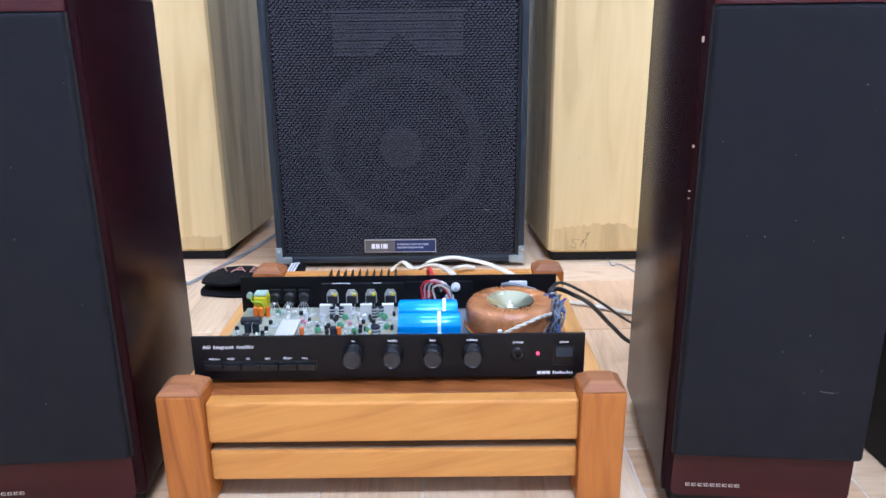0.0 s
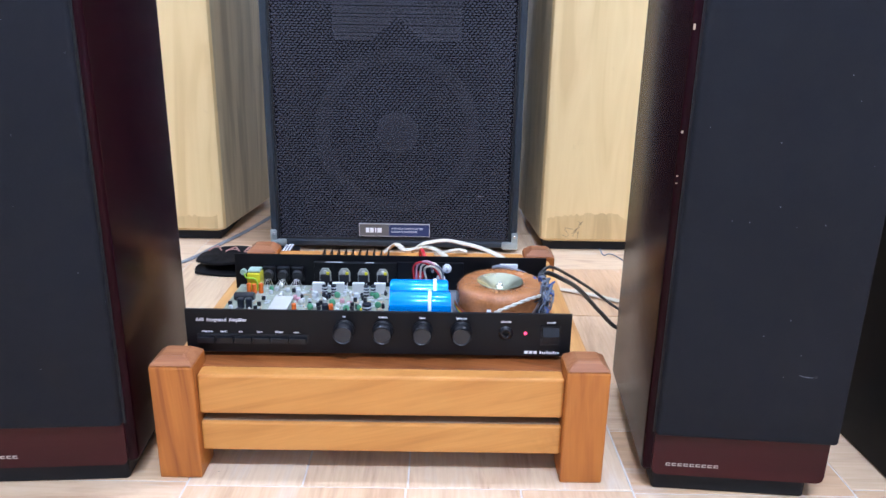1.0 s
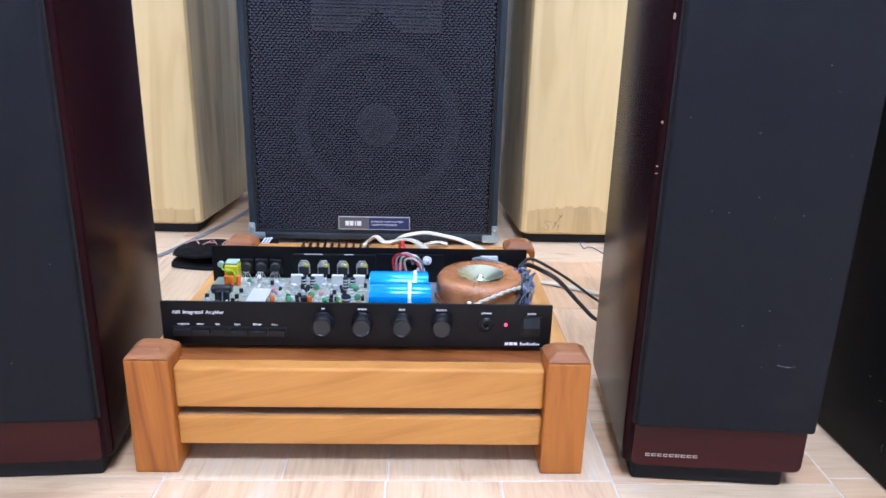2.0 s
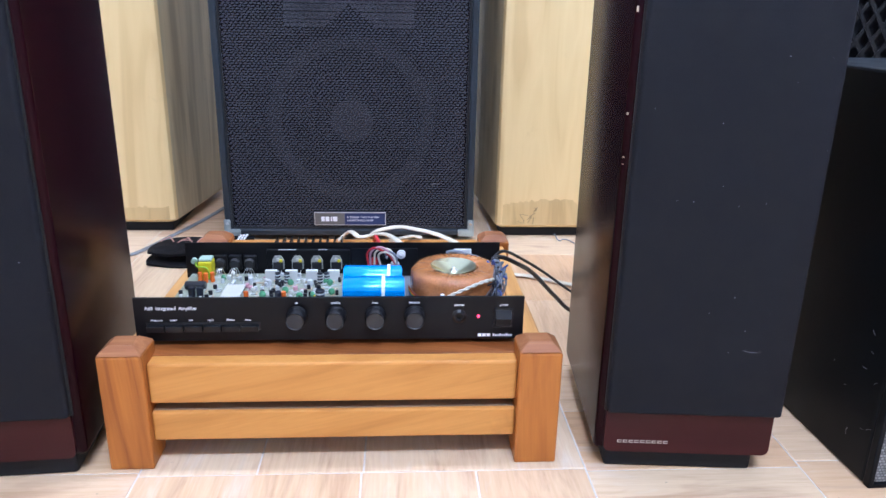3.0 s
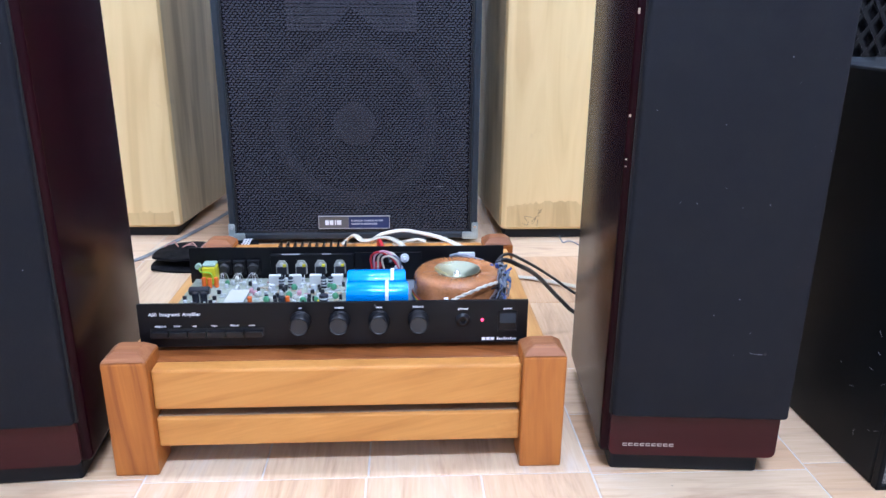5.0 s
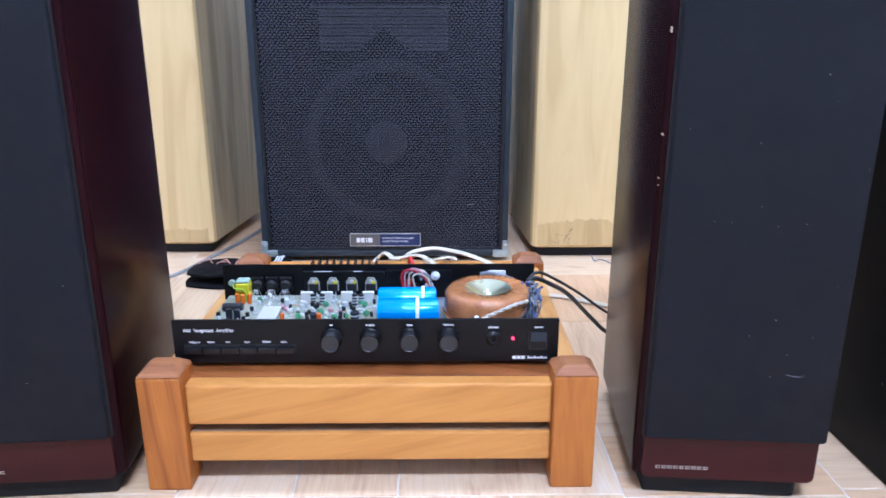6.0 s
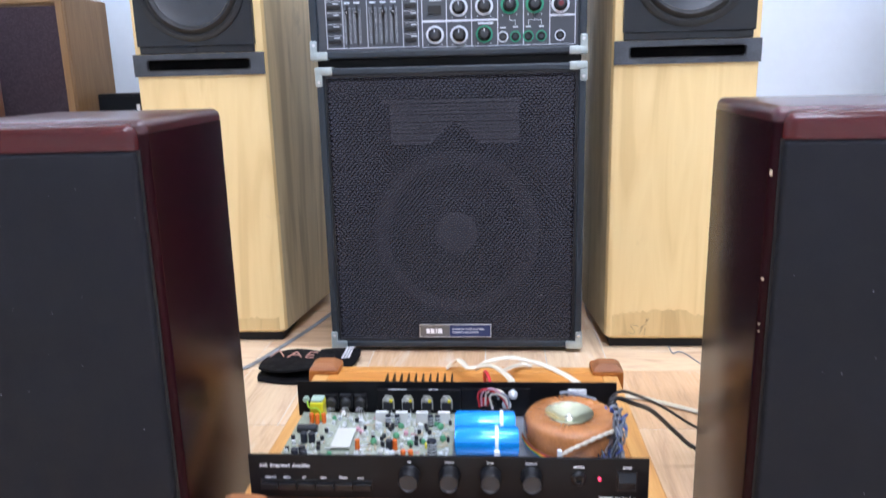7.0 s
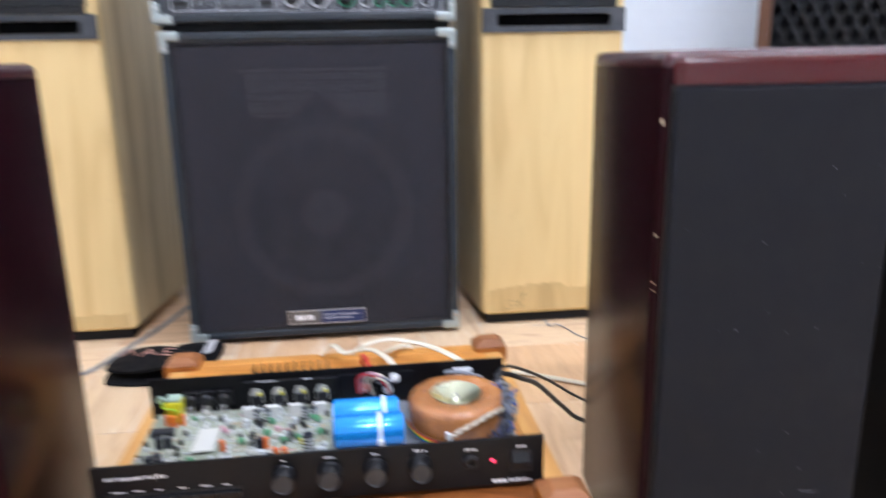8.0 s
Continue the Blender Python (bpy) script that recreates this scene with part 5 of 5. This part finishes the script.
    for k in range(4):
        z = 0.0300 + k * 0.0215
        for a, b in ((-0.2365, -0.2060), (-0.0840, -0.0575)):
            part("push_key", slab(a + 0.002, b - 0.002, 0.0030, 0.0090, z, z + 0.0065, 0.0008), M_RUBBER, box)
            part("rule", slab(a, b, 0.0084, 0.0092, z + 0.0145, z + 0.0153), M_PANELLINE, box)
            part("label_bar", slab(a + 0.014, a + 0.025, 0.0084, 0.0092, z + 0.0095, z + 0.0118), M_PANELLINE, box)
    # knob field with pale rules
    gx0, gx1 = -0.0480, 0.2480
    grid = part("knob_field", slab(gx0, gx1, 0.0082, 0.0092, 0.1160, 0.1205), M_PANELLINE, panel)
    part("rule", slab(gx0, gx1, 0.0084, 0.0092, 0.0180, 0.0190), M_PANELLINE, grid)
    part("rule", slab(gx0, 0.0985, 0.0084, 0.0092, 0.0650, 0.0690), M_PANELLINE, grid)
    part("rule", slab(0.1985, gx1, 0.0084, 0.0092, 0.0700, 0.0740), M_PANELLINE, grid)
    for x in (-0.0480, -0.0005, 0.0480, 0.0985, 0.1480, 0.1985, 0.2470):
        part("rule", slab(x - 0.0008, x + 0.0008, 0.0084, 0.0092, 0.0190, 0.1160), M_PANELLINE, grid)
    part("small_window", slab(-0.0365, -0.0105, 0.0070, 0.0090, 0.0800, 0.0960, 0.0005), M_RUBBER, grid)
    part("label_bar", slab(-0.034, -0.010, 0.0084, 0.0092, 0.1045, 0.1065), M_PANELLINE, grid)
    part("label_bar", slab(0.0500, 0.0680, 0.0084, 0.0092, 0.1090, 0.1125), M_PANELLINE, grid)
    part("label_bar", slab(0.0600, 0.0900, 0.0084, 0.0092, 0.0590, 0.0625), M_PANELLINE, grid)
    for x, z, mat in ((0.0235, 0.0915, M_PANELLINE), (0.0725, 0.0925, M_PANELLINE), (0.1215, 0.0935, M_GREENRING), (0.1695, 0.0935, M_GREENRING), (0.2185, 0.0925, M_PANELLINE), (-0.0235, 0.0415, M_PANELLINE), (0.0235, 0.0405, M_PANELLINE), (0.0725, 0.0405, M_GREENRING)):
        green_small = mat is M_GREENRING and z < 0.06
        dial(grid, x, z, mat, 0.0130, 0.0165 if green_small else 0.0175)
    part("red_cap", rod(0.0050, 0.0008, 20, front(0.2185, -0.0096, 0.0925)), M_REDCAP, grid, smooth=True)
    for x, mat in ((0.1085, M_PANELLINE), (0.1325, M_GREENRING), (0.1575, M_GREENRING), (0.1825, M_GREENRING), (0.2185, M_PANELLINE)):
        jack = part("jack_socket", lathe([(0.0045, -0.003), (0.0045, 0.004), (0.0062, 0.004), (0.0078, 0.001), (0.0078, 0)], 24, front(x, 0.0088, 0.0345)), M_RUBBER, grid, smooth=True)
        part("print_ring", lathe([(0.0082, 0), (0.0082, 0.0006), (0.0106, 0.0006), (0.0106, 0)], 28, front(x, 0.0088, 0.0345)), mat, jack)
    for x, xx in ((0.1215, 0.1325), (0.1695, 0.1575), (0.1695, 0.1825)):
        a, b = sorted((x, xx))
        part("link_line", slab(a, b, 0.0084, 0.0092, 0.0640, 0.0649), M_PANELLINE, grid)
        part("link_line", slab(x - 0.0005, x + 0.0005, 0.0084, 0.0092, 0.0649, 0.0740), M_PANELLINE, grid)
        part("link_line", slab(xx - 0.0005, xx + 0.0005, 0.0084, 0.0092, 0.0560, 0.0640), M_PANELLINE, grid)
        part("label_bar", slab(xx - 0.005, xx + 0.005, 0.0084, 0.0092, 0.0510, 0.0535), M_PANELLINE, grid)
    part("label_bar", slab(0.1030, 0.1140, 0.0084, 0.0092, 0.0500, 0.0525), M_PANELLINE, grid)
    return hd


mixer_head()


# ---- black cabinet at the side ----
side_cab = thing("black_speaker", pose(0.5815, -0.1150, 0, 0, 0, 2.2), "scuffed black loudspeaker with grey tweed front", "speaker")
part("cabinet", slab(0, 0.26, 0.010, 0.30, 0, 0.4340, 0.0035), M_BLACKBOX, side_cab)
part("grille", slab(0.0065, 0.2535, 0.0015, 0.011, 0.0065, 0.4275, 0.002), M_TWEED, side_cab, "grey tweed grille")
part("front_frame", frame_ring(0, 0.26, 0, 0.4340, 0.006, 0.0, 0.0102, 0.0015), M_BLACKBOX, side_cab)
rng = random.Random(8)
for n in range(9):
    y, z = rng.uniform(0.02, 0.10), rng.uniform(0.02, 0.17)
    a, l = rng.uniform(0, 6.28), rng.uniform(0.002, 0.009)
    part("scratch", tube([(-0.0003, y, z), (-0.0005, y + l * 0.5 * math.cos(a) + 0.001, z + l * 0.5 * math.sin(a)), (-0.0003, y + l * math.cos(a), z + l * math.sin(a))], 0.00025, 5, 3), M_CABLE_G, side_cab)


# ---- brown cabinet with a diamond lattice, near the wall ----
def lattice_speaker():
    sp = thing("lattice_speaker", pose(1.214, 0.985, 0, 0, 0, -30), "brown wooden loudspeaker with black diamond lattice grille", "speaker")
    w, h = 0.23, 0.98
    part("cabinet", frame_ring(-w, w, 0, h, 0.030, 0, 0.32, 0.004), M_BROWN, sp)
    part("backing", slab(-w + 0.0302, w - 0.0302, 0.040, 0.055, 0.0302, h - 0.0302), M_FOAM, sp, "black backing cloth")
    bm = bmesh.new()
    cw, ch, x0, x1, z0, z1 = 0.034, 0.062, -w + 0.031, w - 0.031, 0.031, h - 0.031
    for s in (-1, 1):
        n = -30
        while n < 40:
            a = Vector((x0 if s > 0 else x1, 0, z0 + n * ch / 1.0))
            b = a + Vector((s * (x1 - x0), 0, (x1 - x0) * ch / cw))
            n += 1
            if b.z < z0 or a.z > z1:
                continue
            if a.z < z0:
                a = a + (b - a) * ((z0 - a.z) / (b.z - a.z))
            if b.z > z1:
                b = a + (b - a) * ((z1 - a.z) / (b.z - a.z))
            mid, run = (a + b) / 2, b - a
            if run.length < 0.004:
                continue
            own = slab(-0.0042, 0.0042, -0.006, 0.006, -run.length / 2, run.length / 2)
            join(bm, own, Matrix.Translation((mid.x, 0.018 + 0.002 * s, mid.z)) @ Matrix.Rotation(math.atan2(run.x, run.z), 4, "Y"))
    part("lattice", bm, M_KNOB, sp, "black diamond lattice")
    return sp


lattice_speaker()


# ---- loudspeakers at the far side ----
def cloth_speaker(x0, x1, y, d, h, rz, wood, label, sides):
    sp = thing("cloth_speaker", pose((x0 + x1) / 2, y, 0, 0, 0, rz), label, "speaker")
    w = (x1 - x0) / 2
    case = slab(-w, w, 0.012, d, 0, h, 0.003)
    part("cabinet", case, wood, sp)
    part("front_frame", frame_ring(-w, w, 0, h, 0.018, 0, 0.0122, 0.002), wood, sp)
    part("grille", slab(-w + 0.0185, w - sides, 0.001, 0.011, 0.0185, h - 0.026, 0.002), M_BROWNCLOTH, sp, "brown cloth grille")
    return sp


cloth_speaker(-1.36, -0.995, 1.10, 0.215, 0.792, 0, M_OAK, "honey oak loudspeaker with dark brown cloth grille", 0.004)
cloth_speaker(-1.33, -1.085, 0.86, 0.10, 0.70, 0, M_BROWN, "brown wooden loudspeaker with dark cloth grille", 0.0185)
carton = thing("white_carton", pose(-1.17, 1.20, 0.792), "flat white carton lying on the oak loudspeaker", "box")
part("tray", slab(-0.17, 0.14, -0.06, 0.16, 0, 0.045, 0.004), M_WHITEBOX, carton)
part("flap", slab(-0.175, 0.145, -0.065, 0.165, 0.0455, 0.052, 0.002), M_WHITEBOX, carton)
black_unit = thing("black_equipment_box", pose(-0.885, 1.14, 0), "black equipment case with small white mark", "box")
part("case", slab(-0.075, 0.105, 0.008, 0.22, 0, 0.552, 0.004), M_BLACKBOX, black_unit)
part("front_plate", slab(-0.070, 0.100, 0.0, 0.008, 0.005, 0.546, 0.002), M_BLACKBOX, black_unit)
part("white_mark", slab(0.030, 0.038, -0.001, 0.0006, 0.505, 0.525), M_WHITEINK, black_unit)


# ---- floor planks ----
def plank_mesh(lx, ly):
    bm = bmesh.new()
    g, e, t = 0.0011, 0.0007, 0.0012
    hx, hy = lx / 2 - g, ly / 2 - g
    low = [bm.verts.new((a * hx, b * hy, -t)) for a, b in ((-1, -1), (1, -1), (1, 1), (-1, 1))]
    mid = [bm.verts.new((a * hx, b * hy, -e * 0.6)) for a, b in ((-1, -1), (1, -1), (1, 1), (-1, 1))]
    top = [bm.verts.new((a * (hx - e), b * (hy - e), 0)) for a, b in ((-1, -1), (1, -1), (1, 1), (-1, 1))]
    bm.faces.new(top)
    for a, b in ((low, mid), (mid, top)):
        for n in range(4):
            bm.faces.new((a[n], a[(n + 1) % 4], b[(n + 1) % 4], b[n]))
    return bm


sizes = {}


def lay(cx, cy, lx, ly, upright):
    """A plank with its grain along x, or along y when upright."""
    a, b = (ly, lx) if upright else (lx, ly)
    key = (round(a, 3), round(b, 3))
    m = pose(cx, cy, 0, 0, 0, 90 if upright else 0)
    if key in sizes:
        same_mesh("plank", sizes[key], floor, m)
    else:
        sizes[key] = part("plank", plank_mesh(a, b), M_PLANK, floor)
        sizes[key].matrix_basis = m


# blocks 0.49 m square; the grain turns from block to block
rng = random.Random(21)
S = 0.4905
for bx in range(-3, 4):
    for by in range(-2, 4):
        left, low = 0.283 - S + bx * S, -0.068 - S / 2 + by * S
        upright = (bx + by) % 2 == 0
        for row in range(2):
            cuts = [0, 0.126, 0.252, 0.378, S] if row else [0, 0.241, 0.367, S]
            if rng.random() < 0.5 and not (bx == 0 and by == 0):
                cuts = [0, 0.252, S]
            if bx == 0 and by == 0:
                cuts = [0, 0.241, 0.367, S] if row == 0 else [0, 0.127, 0.243, S]
            for a, b in zip(cuts, cuts[1:]):
                if upright:
                    lay(left + (a + b) / 2, low + (row + 0.5) * S / 2, b - a, S / 2, True)
                else:
                    lay(left + (row + 0.5) * S / 2, low + (a + b) / 2, S / 2, b - a, False)

# the planks further off, joined
far_verts, far_faces = [], []
for bx in range(-6, 6):
    for by in range(-7, 5):
        if -3 <= bx <= 3 and -2 <= by <= 3:
            continue
        left, low = 0.283 - S + bx * S, -0.068 - S / 2 + by * S
        for row in range(2):
            for col in range(2):
                x0, y0 = left + col * S / 2 + 0.0011, low + row * S / 2 + 0.0011
                x1, y1 = min(x0 + S / 2 - 0.0022, X1 - 0.001), min(y0 + S / 2 - 0.0022, Y1 - 0.001)
                x0, y0 = max(x0, X0 + 0.001), max(y0, Y0 + 0.001)
                if x1 - x0 < 0.01 or y1 - y0 < 0.01:
                    continue
                k = len(far_verts)
                far_verts += [(x0, y0, -0.0012), (x1, y0, -0.0012), (x1, y1, -0.0012), (x0, y1, -0.0012), (x0, y0, 0), (x1, y0, 0), (x1, y1, 0), (x0, y1, 0)]
                far_faces += [(k + 4, k + 5, k + 6, k + 7), (k, k + 1, k + 5, k + 4), (k + 1, k + 2, k + 6, k + 5), (k + 2, k + 3, k + 7, k + 6), (k + 3, k, k + 4, k + 7)]
far_mesh = bpy.data.meshes.new("far_planks")
far_mesh.from_pydata(far_verts, [], far_faces)
far_mesh.materials.append(M_PLANK)
far_planks = new("far_planks", far_mesh)
far_planks.parent = floor
far_planks["kind"] = "stuff"
